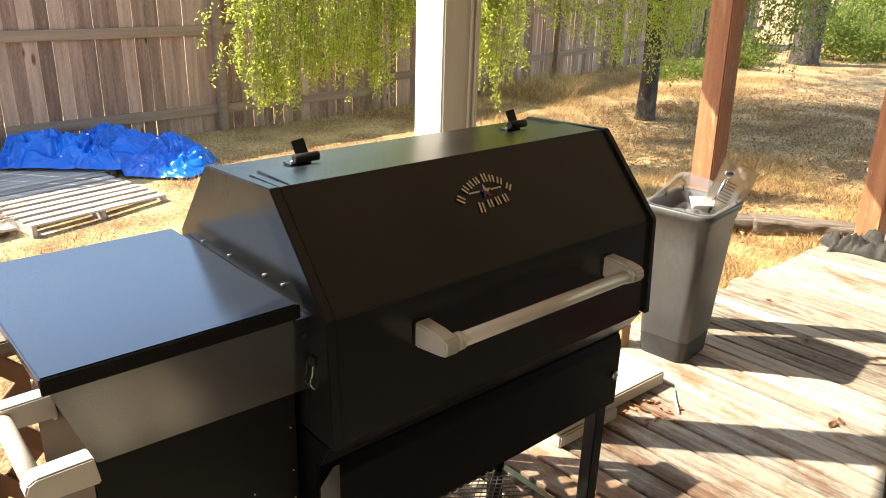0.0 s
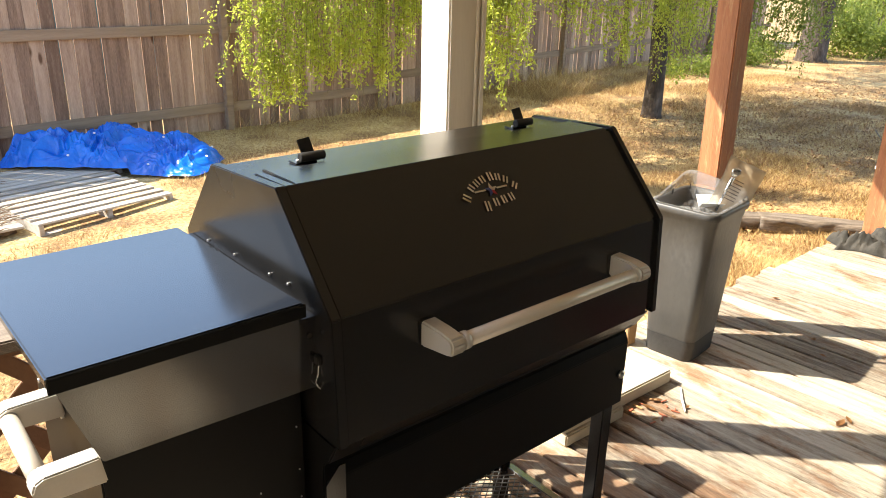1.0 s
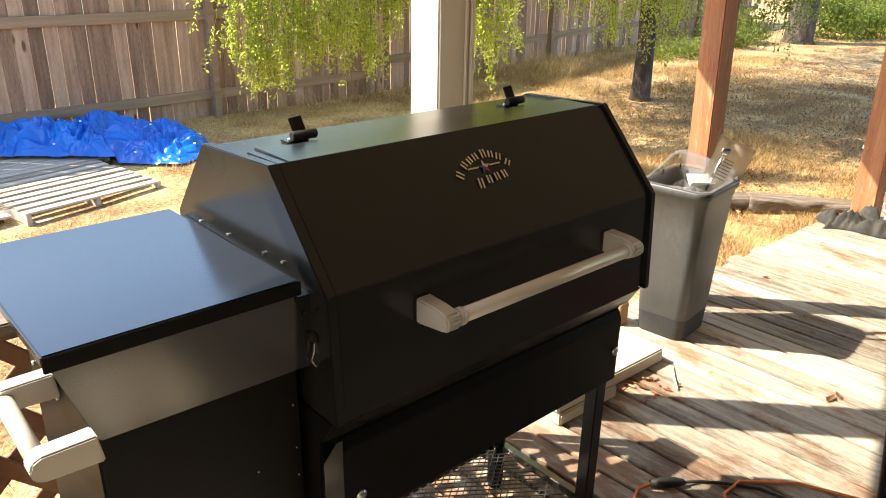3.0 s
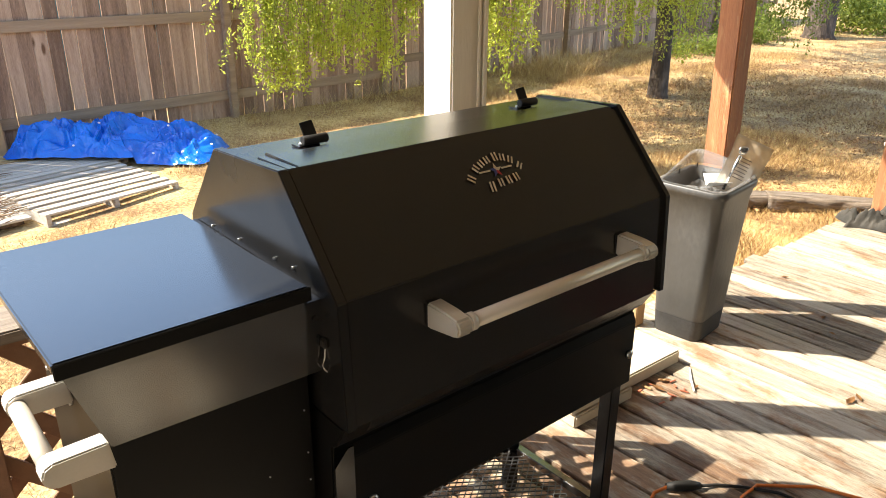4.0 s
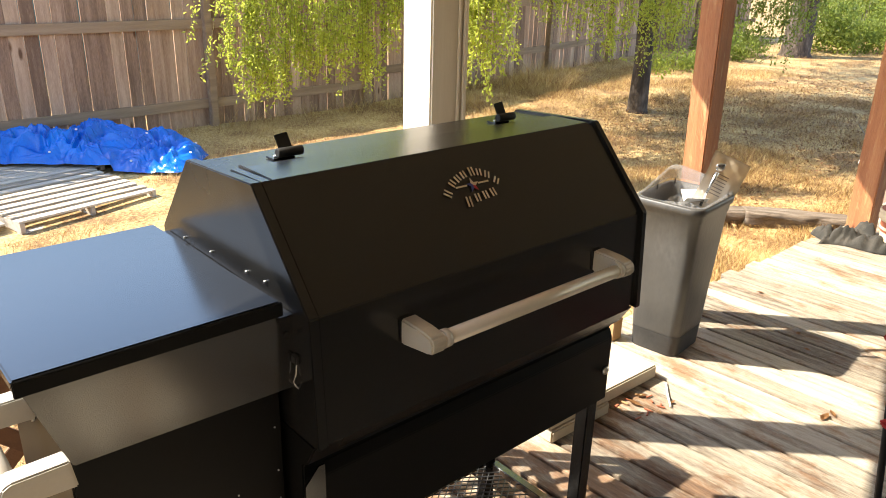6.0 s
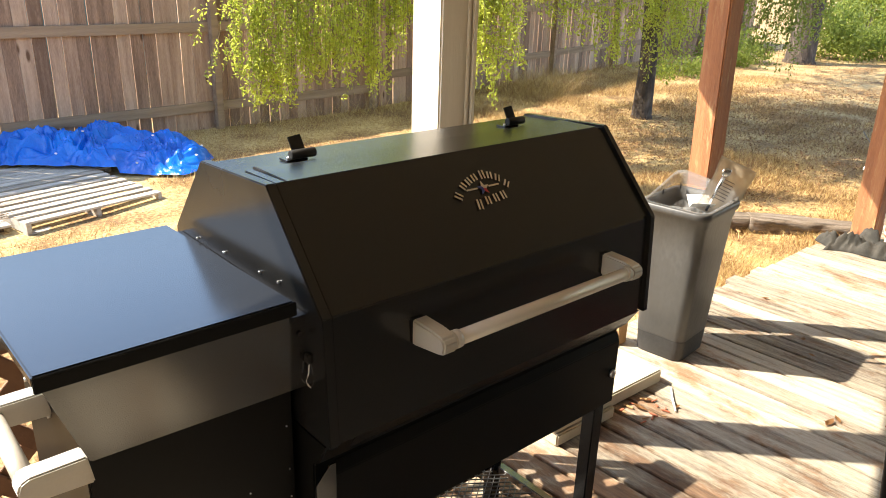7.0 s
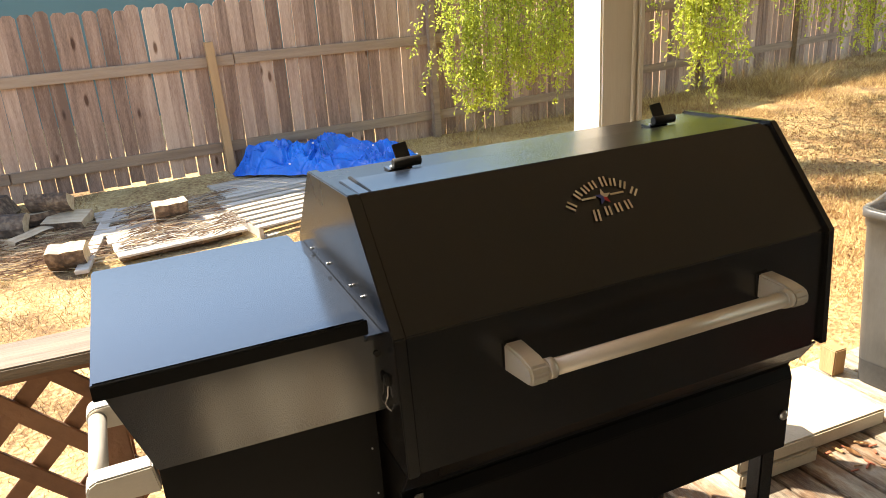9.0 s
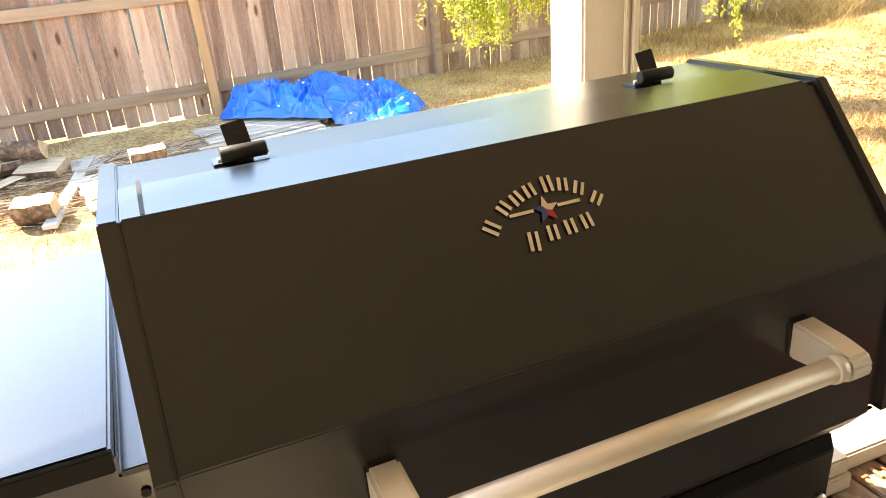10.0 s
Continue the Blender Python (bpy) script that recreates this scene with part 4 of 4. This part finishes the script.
oak = thing("shade_tree", "large rough-barked tree with grey-green drooping twigs at the back", "tree")
tp = [(18.4, 8.25, -0.7), (18.4, 8.25, -0.4), (18.45, 8.25, 0.6), (18.6, 8.2, 2.5), (18.6, 8.1, 5.5)]
trunk_bm = tube_bm(tp, [0.55, 0.36, 0.31, 0.28, 0.18], 18)
for v in trunk_bm.verts:
    d = noise.noise(v.co * 4.0) * 0.05 + noise.noise(v.co * 11.0) * 0.02
    v.co.x += d; v.co.y += d
part("trunk", trunk_bm, M_BARK, oak)
c, l = strands([(10.8, 4.86, 0.05), (10.7, 5.1, 0.35), (10.6, 5.35, 0.5), (11.3, 4.9, 0.5), (11.9, 4.95, 0.75), (11.5, 5.3, 0.8), (10.4, 5.6, 0.9)], 16, 0.17, 2.2, 95)
tagged(part("fine_branchwork", twig_mesh(l, 0.0022), M_TWIGGREEN, oak), kind="stuff")
part("limb", tube_bm(limb_points((18.6, 8.15, 4.5), (11.0, 5.1, 3.0), 1.0), [0.12, 0.11, 0.1, 0.09, 0.08, 0.06, 0.05, 0.03], 8), M_BARK, oak)
ob = new("hanging_leaves", leaf_mesh("hanging_leaves", c, 0.06, M_SHRUB))
ob.parent = oak
tagged(ob, kind="stuff")
# unseen leaf clumps away from the trunk, added to shade the far lawn
cl = []
for _ in range(150):
    a, r, z = rng.uniform(0, 6.283), rng.uniform(0, 1) ** 0.6, rng.uniform(3.2, 7)
    cx, cy = 12.5 + 4.2 * r * math.cos(a), 8.4 + 3.0 * r * math.sin(a)
    if cy - 0.683 * (z + 0.5) < 6.3:
        cl.append(np.array((cx, cy, z)) + rng.normal(size=(70, 3)) * (0.5, 0.5, 0.5))
ob = new("shade_crown", leaf_mesh("shade_crown", np.concatenate(cl), 0.14, M_SHRUB))
ob.parent = oak
tagged(ob, kind="stuff")


def shrub(x, y, rx, ry, h, n, mat, label, size=0.07):
    t = thing("shrub", label, "shrub")
    cs = []
    for _ in range(26):
        a, r = rng.uniform(0, 6.283), rng.uniform(0, 1) ** 0.5
        top = h * (1 - 0.5 * r * r) * rng.uniform(0.6, 1.1)
        c0 = np.array((x + rx * r * math.cos(a), y + ry * r * math.sin(a), GROUND))
        k = n // 26
        zz = rng.uniform(0, 1, k) ** 0.7 * top
        cs.append(np.stack([c0[0] + rng.normal(size=k) * 0.16, c0[1] + rng.normal(size=k) * 0.16, GROUND + zz], 1))
    ob = new("foliage", leaf_mesh("foliage", np.concatenate(cs), size, mat))
    ob.parent = t
    tagged(ob, kind="stuff")
    lines = [[(x + rng.normal() * rx * 0.4, y + rng.normal() * ry * 0.4, GROUND - 0.05 + h * 0.8 * q) for q in (0, 0.1)] for _ in range(4)]
    tagged(part("stem", twig_mesh([[(p[0][0], p[0][1], GROUND - 0.05), (p[0][0], p[0][1], GROUND + h * 0.3), (p[0][0] + 0.1, p[0][1], GROUND + h * 0.7)] for p in lines], 0.01), M_BARK, t), kind="stuff")


shrub(20.6, 8.4, 1.6, 0.9, 1.5, 4200, M_SHRUB, "bright green bushy shrub at the back of the yard", 0.11)
shrub(23.0, 8.0, 1.8, 1.2, 1.9, 4200, M_SHRUB, "tall bright green shrub at the back of the yard", 0.12)
shrub(22.0, 6.4, 1.5, 1.0, 1.0, 3000, M_SHRUB, "low sunlit green shrub beside the dry lawn", 0.1)
shrub(16.6, 9.0, 1.2, 0.5, 0.9, 2600, M_SHRUB, "low green shrub in front of the fence", 0.09)
shrub(13.2, 8.2, 0.8, 0.4, 0.5, 1600, M_SHRUB, "low dark green plants along the fence", 0.07)
shrub(27.0, 9.5, 3.0, 1.6, 4.2, 5200, M_SHRUB, "tall dense green hedge closing the yard", 0.2)
shrub(27.5, 4.5, 2.4, 2.4, 3.6, 5200, M_SHRUB, "tall dense green hedge closing the yard", 0.2)

# ---- left yard: pallets, tarp, sheets, firewood ----
def pallet(x, y, z, rz, label, w=1.18, d=1.08, slats=8):
    t = thing("pallet", label, "pallet", group="pallets on the grass")
    t.matrix_basis = pose(x, y, z, 0, 0, rz)
    sw = 0.09
    for j in range(slats):
        yy = -d / 2 + sw / 2 + (d - sw) * j / (slats - 1)
        ob = part("slat", box_bm(-w / 2, -sw / 2, 0.105, w / 2, sw / 2, 0.123, 0.003), M_PALLET, t)
        ob.matrix_basis = pose(random.uniform(-0.01, 0.01), yy, random.uniform(-0.002, 0.003), 0, 0, random.uniform(-0.6, 0.6))
    for xx in (-w / 2 + 0.02, 0, w / 2 - 0.02):
        part("stringer", box_bm(xx - 0.02, -d / 2, 0.018, xx + 0.02, d / 2, 0.1045, 0.003), M_PALLET, t)
    for j in range(3):
        yy = -d / 2 + 0.05 + (d - 0.1) * j / 2
        part("bottom_slat", box_bm(-w / 2, yy - 0.045, 0.0, w / 2, yy + 0.045, 0.0175, 0.003), M_PALLET, t)


pallet(0.84, 6.34, -0.615, 13, "sun-bleached slatted wooden pallet on dry grass", 1.24, 1.12)
pallet(0.76, 7.4, -0.612, 11, "grey wooden pallet partly under the blue tarp", 1.25, 0.9, 9)


def board_platform(x, y, z, rz, w, d, n, label):
    """Old boards laid side by side on two bearers."""
    t = thing("board_platform", label, "platform", group="board platforms")
    t.matrix_basis = pose(x, y, z, 0, 0, rz)
    bw = d / n
    for j in range(n):
        ob = part("board", box_bm(-w / 2, -bw / 2 + 0.003, 0.045, w / 2, bw / 2 - 0.003, 0.065, 0.003), M_PALLET, t)
        ob.matrix_basis = pose(random.uniform(-0.02, 0.02), -d / 2 + bw * (j + 0.5), random.uniform(-0.003, 0.004), 0, 0, random.uniform(-0.4, 0.4))
    for yy in (-d / 2 + 0.1, d / 2 - 0.1):
        part("bearer", box_bm(-w / 2 + 0.03, yy - 0.04, 0.0, w / 2 - 0.03, yy + 0.04, 0.0445, 0.003), M_LOG, t)


board_platform(-0.36, 6.22, -0.6, 8, 1.12, 1.0, 7, "sun-bleached old boards laid as a low platform")
board_platform(-0.44, 7.25, -0.6, 6, 1.2, 0.85, 6, "grey old boards laid as a platform in the fence's shade")
ob = solid("plank", box_bm(-0.055, -0.88, 0, 0.055, 0.88, 0.035, 0.004), M_PALLET, "bleached plank leaning over twigs and grass", "plank")
ob.matrix_basis = pose(-1.0, 6.42, -0.575, 1.0, 0, -8)


def log(x, y, z, length, r, rz, rx=0, label="split firewood log with pale cut end", mat=M_LOG, kind_name="firewood", group="firewood"):
    pts = [(-length / 2 + length * i / 47, 0.02 * math.sin(i * 0.13), 0) for i in range(48)]
    bm = tube_bm(pts, [r * random.uniform(0.97, 1.03) for _ in pts], 22)
    for v in bm.verts:
        d = (noise.noise(Vector((v.co.x * 4, v.co.y * 26, v.co.z * 26)) + Vector((x, y, 0))) * 0.3 + noise.noise(v.co * 9) * 0.2) * r
        v.co.z += d
        v.co.y += d
        if v.co.z > r * 0.55:
            v.co.z = r * 0.55
    o = solid(kind_name, bm, mat, label, kind_name, group)
    o.matrix_basis = pose(x, y, z, rx, 0, rz)


M_CUTWOOD = material("pale_split_wood", [(0.34, 0.23, 0.13), (0.5, 0.37, 0.23), (0.6, 0.48, 0.32)], 9, 0.85, 0.05, bump=0.6, bump_scale=60, stretch=(0.5, 2, 2), dist=0.006)


def split_log(x, y, z, length, r, rz, roll, wedge):
    """A split billet: an arc of bark, flat split faces and flat sawn ends."""
    arc = [(r * math.cos(a), r * math.sin(a)) for a in [radians(wedge) * k / 6 for k in range(7)]]
    rim = ([(0.0, 0.0)] if wedge < 330 else []) + arc[:None if wedge < 330 else -1]
    k = len(rim)
    cx, cy = sum(p[0] for p in rim) / k, sum(p[1] for p in rim) / k
    bm = bmesh.new()
    rings = []
    for i in range(9):
        t = i / 8 - 0.5
        rings.append([bm.verts.new((t * length + 0.012 * noise.noise(Vector((a * 9, b * 9, x))) * (abs(t) > 0.49), (a - cx) * (1 + 0.09 * noise.noise(Vector((t * 4, a * 11, x + y)))), (b - cy) * (1 + 0.09 * noise.noise(Vector((t * 4, b * 11, x - y)))))) for a, b in rim])
    for i in range(8):
        for j in range(k):
            f = bm.faces.new((rings[i][j], rings[i][(j + 1) % k], rings[i + 1][(j + 1) % k], rings[i + 1][j]))
            f.material_index = 1 if wedge < 330 and j in (0, k - 1) else 0
    for ring in (rings[0][::-1], rings[-1]):
        bm.faces.new(ring).material_index = 1
    bmesh.ops.recalc_face_normals(bm, faces=bm.faces[:])
    bm.transform(Matrix.Rotation(radians(roll), 4, "X"))
    low = min(v.co.z for v in bm.verts)
    o = solid("firewood", bm, M_LOG, "split firewood billet with bark and pale cut faces", "firewood", "firewood")
    o.data.materials.append(M_CUTWOOD)
    o.matrix_basis = pose(x, y, z - low, 0, 0, rz)


for p in ((-1.5, 7.2, -0.6, 0.42, 0.17, 12, 172, 130), (-1.28, 7.02, -0.6, 0.4, 0.14, -20, 190, 180), (-1.85, 7.0, -0.61, 0.45, 0.13, -14, 40, 200), (-1.42, 7.12, -0.44, 0.42, 0.15, -22, 150, 100),
          (-1.95, 7.3, -0.6, 0.4, 0.19, 75, 0, 360), (-1.62, 6.8, -0.61, 0.45, 0.11, 48, 190, 130), (-0.33, 6.5, -0.53, 0.31, 0.19, 8, 182, 105), (-1.22, 5.8, -0.63, 0.3, 0.23, -6, 184, 110), (-2.1, 6.5, -0.62, 0.4, 0.1, 30, 100, 190)):
    split_log(*p)

# fallen timber edging by the deck
log(5.0, 2.45, -0.42, 1.1, 0.09, -42, label="grey weathered timber lying in the grass", mat=M_OLDTIMBER, kind_name="timber", group="edging timbers")
log(5.75, 1.55, -0.42, 1.5, 0.1, -52, label="grey weathered timber lying in the grass", mat=M_OLDTIMBER, kind_name="timber", group="edging timbers")

# twigs and straw stalks over the ground and the boards
bm = bmesh.new()
for _ in range(950):
    x, y = random.uniform(-2.4, -0.7) if random.random() < 0.72 else random.uniform(-0.75, 0.15), random.uniform(5.75, 7.15)
    a, L, w = random.gauss(0.15, 0.35), random.uniform(0.1, 0.5), random.uniform(0.002, 0.006)
    p = Vector((x, y, (-0.522 if x > -0.85 else -0.585) + random.uniform(-0.01, 0.035)))
    q = p + Vector((math.cos(a) * L, math.sin(a) * L, random.uniform(-0.02, 0.03)))
    mid = p.lerp(q, 0.5) + Vector((0, random.uniform(-0.02, 0.02), 0.012))
    side = Vector((-math.sin(a), math.cos(a), 0)) * w
    rings = [[bm.verts.new(c + o * k) for o in (side, -side, Vector((0, 0, 1.4 * w)))] for c, k in ((p, 1.0), (mid, 0.9), (q, 0.5))]
    for r0, r1 in zip(rings, rings[1:]):
        for j in range(3):
            bm.faces.new((r0[j], r0[(j + 1) % 3], r1[(j + 1) % 3], r1[j]))
solid("twigs", bm, M_TWIG, "scattered dry brown twigs and straw over the boards", "twigs", kind="stuff")

# ---- blue tarp, heaped in folds ----
def fold(p, seed):
    """Sharp-crested folds: 1 on a crest, falling off to both sides."""
    return 1 - 2 * abs(noise.noise(p + Vector((seed, 2.7 * seed, 0))))


NU, NV = 120, 56
bm = bmesh.new()
grid = []
for i in range(NU + 1):
    u = i / NU
    x = 0.42 + 2.08 * u
    front = float(np.interp(x, [0.42, 0.6, 1.08, 1.7, 1.95, 2.2, 2.5], [7.66, 7.52, 7.16, 6.68, 6.42, 6.5, 6.86]))
    back = float(np.interp(x, [0.42, 0.8, 1.6, 2.1, 2.5], [7.8, 7.84, 7.82, 7.5, 6.96]))
    mound = float(np.interp(x, [0.42, 0.75, 1.1, 1.5, 2.0, 2.35, 2.5], [0.1, 0.25, 0.22, 0.21, 0.18, 0.17, 0.08]))
    row = []
    for j in range(NV + 1):
        v = j / NV
        y = front + (back - front) * v
        p = Vector((x, y, 0))
        p += noise.noise_vector(p * 1.7) * 0.3
        edge = min(1.0, 9 * u, 9 * (1 - u)) * min(1.0, 2.0 * v + 0.04, 5 * (1 - v) + 0.3)
        lump = 0.42 + 0.45 * fold(Vector((p.x * 1.9 + p.y, p.y * 2.3, 1)), 1.3) + 0.42 * fold(Vector((p.x * 3.2 - p.y * 2.4, p.y * 4.6 + p.x, 2)), 4.1)
        fine = 0.075 * fold(Vector((p.x * 7 + p.y * 4, p.y * 9 - p.x * 3, 3)), 7.7) + 0.024 * fold(Vector((p.x * 17, p.y * 19 + p.x * 6, 4)), 2.2)
        rest = -0.485 if (x < 1.45 and y > 6.8) else ground_z(x, y)
        z = rest + 0.012 + edge ** 0.7 * max(0.02, mound * lump + fine)
        row.append(bm.verts.new((x + 0.03 * noise.noise(Vector((x * 5, y * 5, 9))), y - 0.05 * edge * noise.noise(Vector((x * 4, y * 3, 6))), z)))
    grid.append(row)
for i in range(NU):
    for j in range(NV):
        bm.faces.new((grid[i][j], grid[i + 1][j], grid[i + 1][j + 1], grid[i][j + 1]))
spots = [grid[i][j].co.copy() for i, j in ((34, 8), (52, 30), (71, 6), (88, 34), (103, 10), (112, 26))]
bmesh.ops.triangulate(bm, faces=bm.faces[:])
tarp = solid("tarp", bm, M_TARP, "heaped crumpled shiny blue tarp against the fence", "tarp")
for c in spots:
    part("eyelet", tube_bm([c + Vector((0, -0.004, 0.006)), c + Vector((0, -0.006, 0.01))], 0.013, 10), M_WHITEP, tarp, "pale round eyelet")

# ---- dry grass blades ----
def blades(name, n, x0, x1, y0, y1, hmin, hmax, label, keep, mat=M_STRAW):
    xs, ys = rng.uniform(x0, x1, n), rng.uniform(y0, y1, n)
    lump = np.array([noise.noise(Vector((x * 1.1, y * 1.1, 5))) for x, y in zip(xs, ys)])
    ok = (lump + rng.uniform(-0.5, 0.5, n) > -0.25) & keep(xs, ys)
    xs, ys, lump = xs[ok], ys[ok], lump[ok]
    k = len(xs)
    zs = np.array([ground_z(x, y) for x, y in zip(xs, ys)])
    h = rng.uniform(hmin, hmax, k) * (1 + 0.8 * np.clip(lump, -0.5, 1))
    a = rng.uniform(0, 6.283, k)
    lean = rng.uniform(0.3, 1.6, k) * h
    b = rng.uniform(0, 6.283, k)
    w = rng.uniform(0.0012, 0.0035, k)
    v = np.stack([np.stack([xs - w * np.cos(a), ys - w * np.sin(a), zs - 0.01], 1), np.stack([xs + w * np.cos(a), ys + w * np.sin(a), zs - 0.01], 1),
                  np.stack([xs + lean * np.cos(b), ys + lean * np.sin(b), zs + h], 1)], 1).reshape(-1, 3)
    me = bpy.data.meshes.new(name)
    me.from_pydata(v.tolist(), [], (np.arange(k * 3).reshape(-1, 3)).tolist())
    me.materials.append(mat)
    tagged(new(name, me), label, "grass", kind="stuff")


def lawn(xs, ys):
    return (ys < 7.8 + 0.075 * xs + 0.125 * np.maximum(0, xs - 5.54)) & ~((xs > -1.0) & (xs < 1.6) & (ys > 5.5) & (ys < 7.8))


blades("dry_grass", 110000, -3.0, 5.0, 1.1, 8.2, 0.02, 0.07, "short straw-yellow dry lawn grass", lawn)
# blades in the shade-toned copy, where the tree shades the lawn
blades("dry_grass", 130000, 5.0, 13.0, 1.1, 8.8, 0.02, 0.08, "short dry lawn grass coloured darker for the tree's shade", lawn, M_STRAW_SHADE)
blades("dry_grass", 60000, 5.0, 15.0, 6.4, 9.8, 0.02, 0.09, "short straw-yellow dry lawn grass", lawn)
blades("dry_grass", 30000, 13.0, 24.0, 1.1, 9.0, 0.03, 0.09, "short dry lawn grass coloured darker for the tree's shade", lawn, M_STRAW_SHADE)
blades("dry_grass", 70000, 3.0, 8.0, 1.0, 4.2, 0.02, 0.08, "short straw-yellow dry lawn grass", lawn)
blades("tall_dry_grass", 9000, 3.2, 12.5, 7.75, 9.7, 0.1, 0.32, "taller dry grass along the fence foot", lambda xs, ys: np.abs(ys - 7.7 - 0.075 * xs - 0.125 * np.maximum(0, xs - 5.54)) < 0.22)
blades("dry_grass_clump", 2200, 8.1, 9.9, 7.5, 8.8, 0.14, 0.42, "tall clump of dry stalks before the fence", lambda xs, ys: np.hypot((xs - 9.0) * 0.7, ys - 8.15) < 0.6)

# leaf litter over the shaded lawn
k = 12000
lx, ly = rng.uniform(3.5, 15, k), rng.uniform(2.2, 6.5, k)
ly = ly + 0.25 * np.sin(lx * 2.1)
lz = np.array([ground_z(a, c) for a, c in zip(lx, ly)]) + rng.uniform(0.012, 0.04, k)
a = rng.uniform(0, 6.283, k)
ca, sa, L = np.cos(a), np.sin(a), rng.uniform(0.01, 0.024, k)
tilt = rng.uniform(-0.012, 0.012, (k, 4))
corner = [(-1, 0), (0, 0.5), (1, 0), (0, -0.5)]
v = np.stack([np.stack([lx + L * (u * ca - w * sa), ly + L * (u * sa + w * ca), lz + tilt[:, i]], 1) for i, (u, w) in enumerate(corner)], 1).reshape(-1, 3)
q = np.arange(k)[:, None] * 4
me = bpy.data.meshes.new("leaf_litter")
me.from_pydata(v.tolist(), [], np.concatenate([q + [0, 1, 2], q + [0, 2, 3]]).tolist())
me.materials.append(M_LITTER)
tagged(new("leaf_litter", me), "scattered red-brown fallen leaves on the dry lawn", "leaves", kind="stuff")

# fallen leaves and chips on the deck
for k, (x, y, s) in enumerate(((2.0, 0.0, 0.03), (2.05, -0.01, 0.022), (1.5, 0.5, 0.03), (1.57, 0.52, 0.026), (2.6, 0.4, 0.024), (2.48, 0.3, 0.02), (2.9, 0.75, 0.02), (1.62, 0.42, 0.018))):
    bm = bmesh.new()
    out = [(-1, 0, 0.1), (-0.3, 0.42, 0.25), (0.5, 0.36, 0.2), (1.1, 0, 0.35), (0.4, -0.4, 0.22), (-0.4, -0.36, 0.18)]
    c = bm.verts.new((0, 0, 0.03 * s))
    vs = [bm.verts.new((a * s, b * s, 0.001 + z * s)) for a, b, z in out]
    for i in range(6):
        bm.faces.new((c, vs[i], vs[(i + 1) % 6]))
    bmesh.ops.solidify(bm, geom=bm.faces[:], thickness=0.001)
    ob = solid("fallen_leaf", bm, M_DRYLEAF, "small curled dry brown leaf on the deck", "leaf", "fallen leaves")
    ob.matrix_basis = pose(x, y, 0.002, 0, 0, 50 * k)

# chips and a stick swept up beside the slab
chips = random.Random(5)
for k in range(14):
    L, W = chips.uniform(0.012, 0.04), chips.uniform(0.005, 0.011)
    ob = solid("wood_chip", box_bm(-L / 2, -W / 2, 0, L / 2, W / 2, 0.005, 0.001), M_TERRA if k % 3 else M_NEWWOOD, "small red-brown wood chip lying on the deck", "chip", "wood chips beside the slab")
    ob.matrix_basis = pose(1.47 + chips.uniform(-0.05, 0.13), 0.48 + chips.uniform(-0.07, 0.06), 0.002, 0, 0, chips.uniform(0, 180))
ob = solid("stick", tube_bm([(-0.09, 0, 0.005), (0, 0.004, 0.006), (0.09, 0, 0.005)], [0.004, 0.005, 0.003], 7), M_WHITEP, "short white stick lying on the deck", "stick")
ob.matrix_basis = pose(1.66, 0.46, 0, 0, 0, 40)

# pale stick leaning out of the lawn
solid("stick", tube_bm([(8.9, 2.75, -0.15), (8.2, 2.2, -0.35), (7.9, 1.95, -0.5)], 0.008, 6), M_OLDTIMBER, "thin pale stick leaning in the lawn", "stick")

# ---- deck planks ----
deck = thing("floor", "worn wooden deck with peeling red-brown stain", "deck", kind="structure")
TILT_DECK = 4.0
plank_meshes = {}
x = -3.0
k = 0
while x < 7.5:
    y0 = -4.0
    joint = random.uniform(-2.6, -0.5)
    for a, b in ((-4.0, joint), (joint + 0.004, 1.01 + random.uniform(-0.03, 0.03))):
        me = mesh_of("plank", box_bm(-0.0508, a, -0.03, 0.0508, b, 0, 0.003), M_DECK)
        ob = new("plank", me)
        ob.parent = deck
        ob.matrix_basis = pose(x - 0.035, 0, random.uniform(-0.002, 0.001), 0, random.uniform(-0.25, 0.25), TILT_DECK)
    x += 0.1135
part("rim_board", box_bm(-3.1, 0.9, -0.2, 7.5, 0.94, -0.034, 0.004), M_DECK, deck)
# near-black sheet added under all the planks to keep their gaps dark
part("dark_underlay", box_bm(-3.1, -4, -0.3, 7.5, 1.0, -0.2), M_RUBBER, deck)
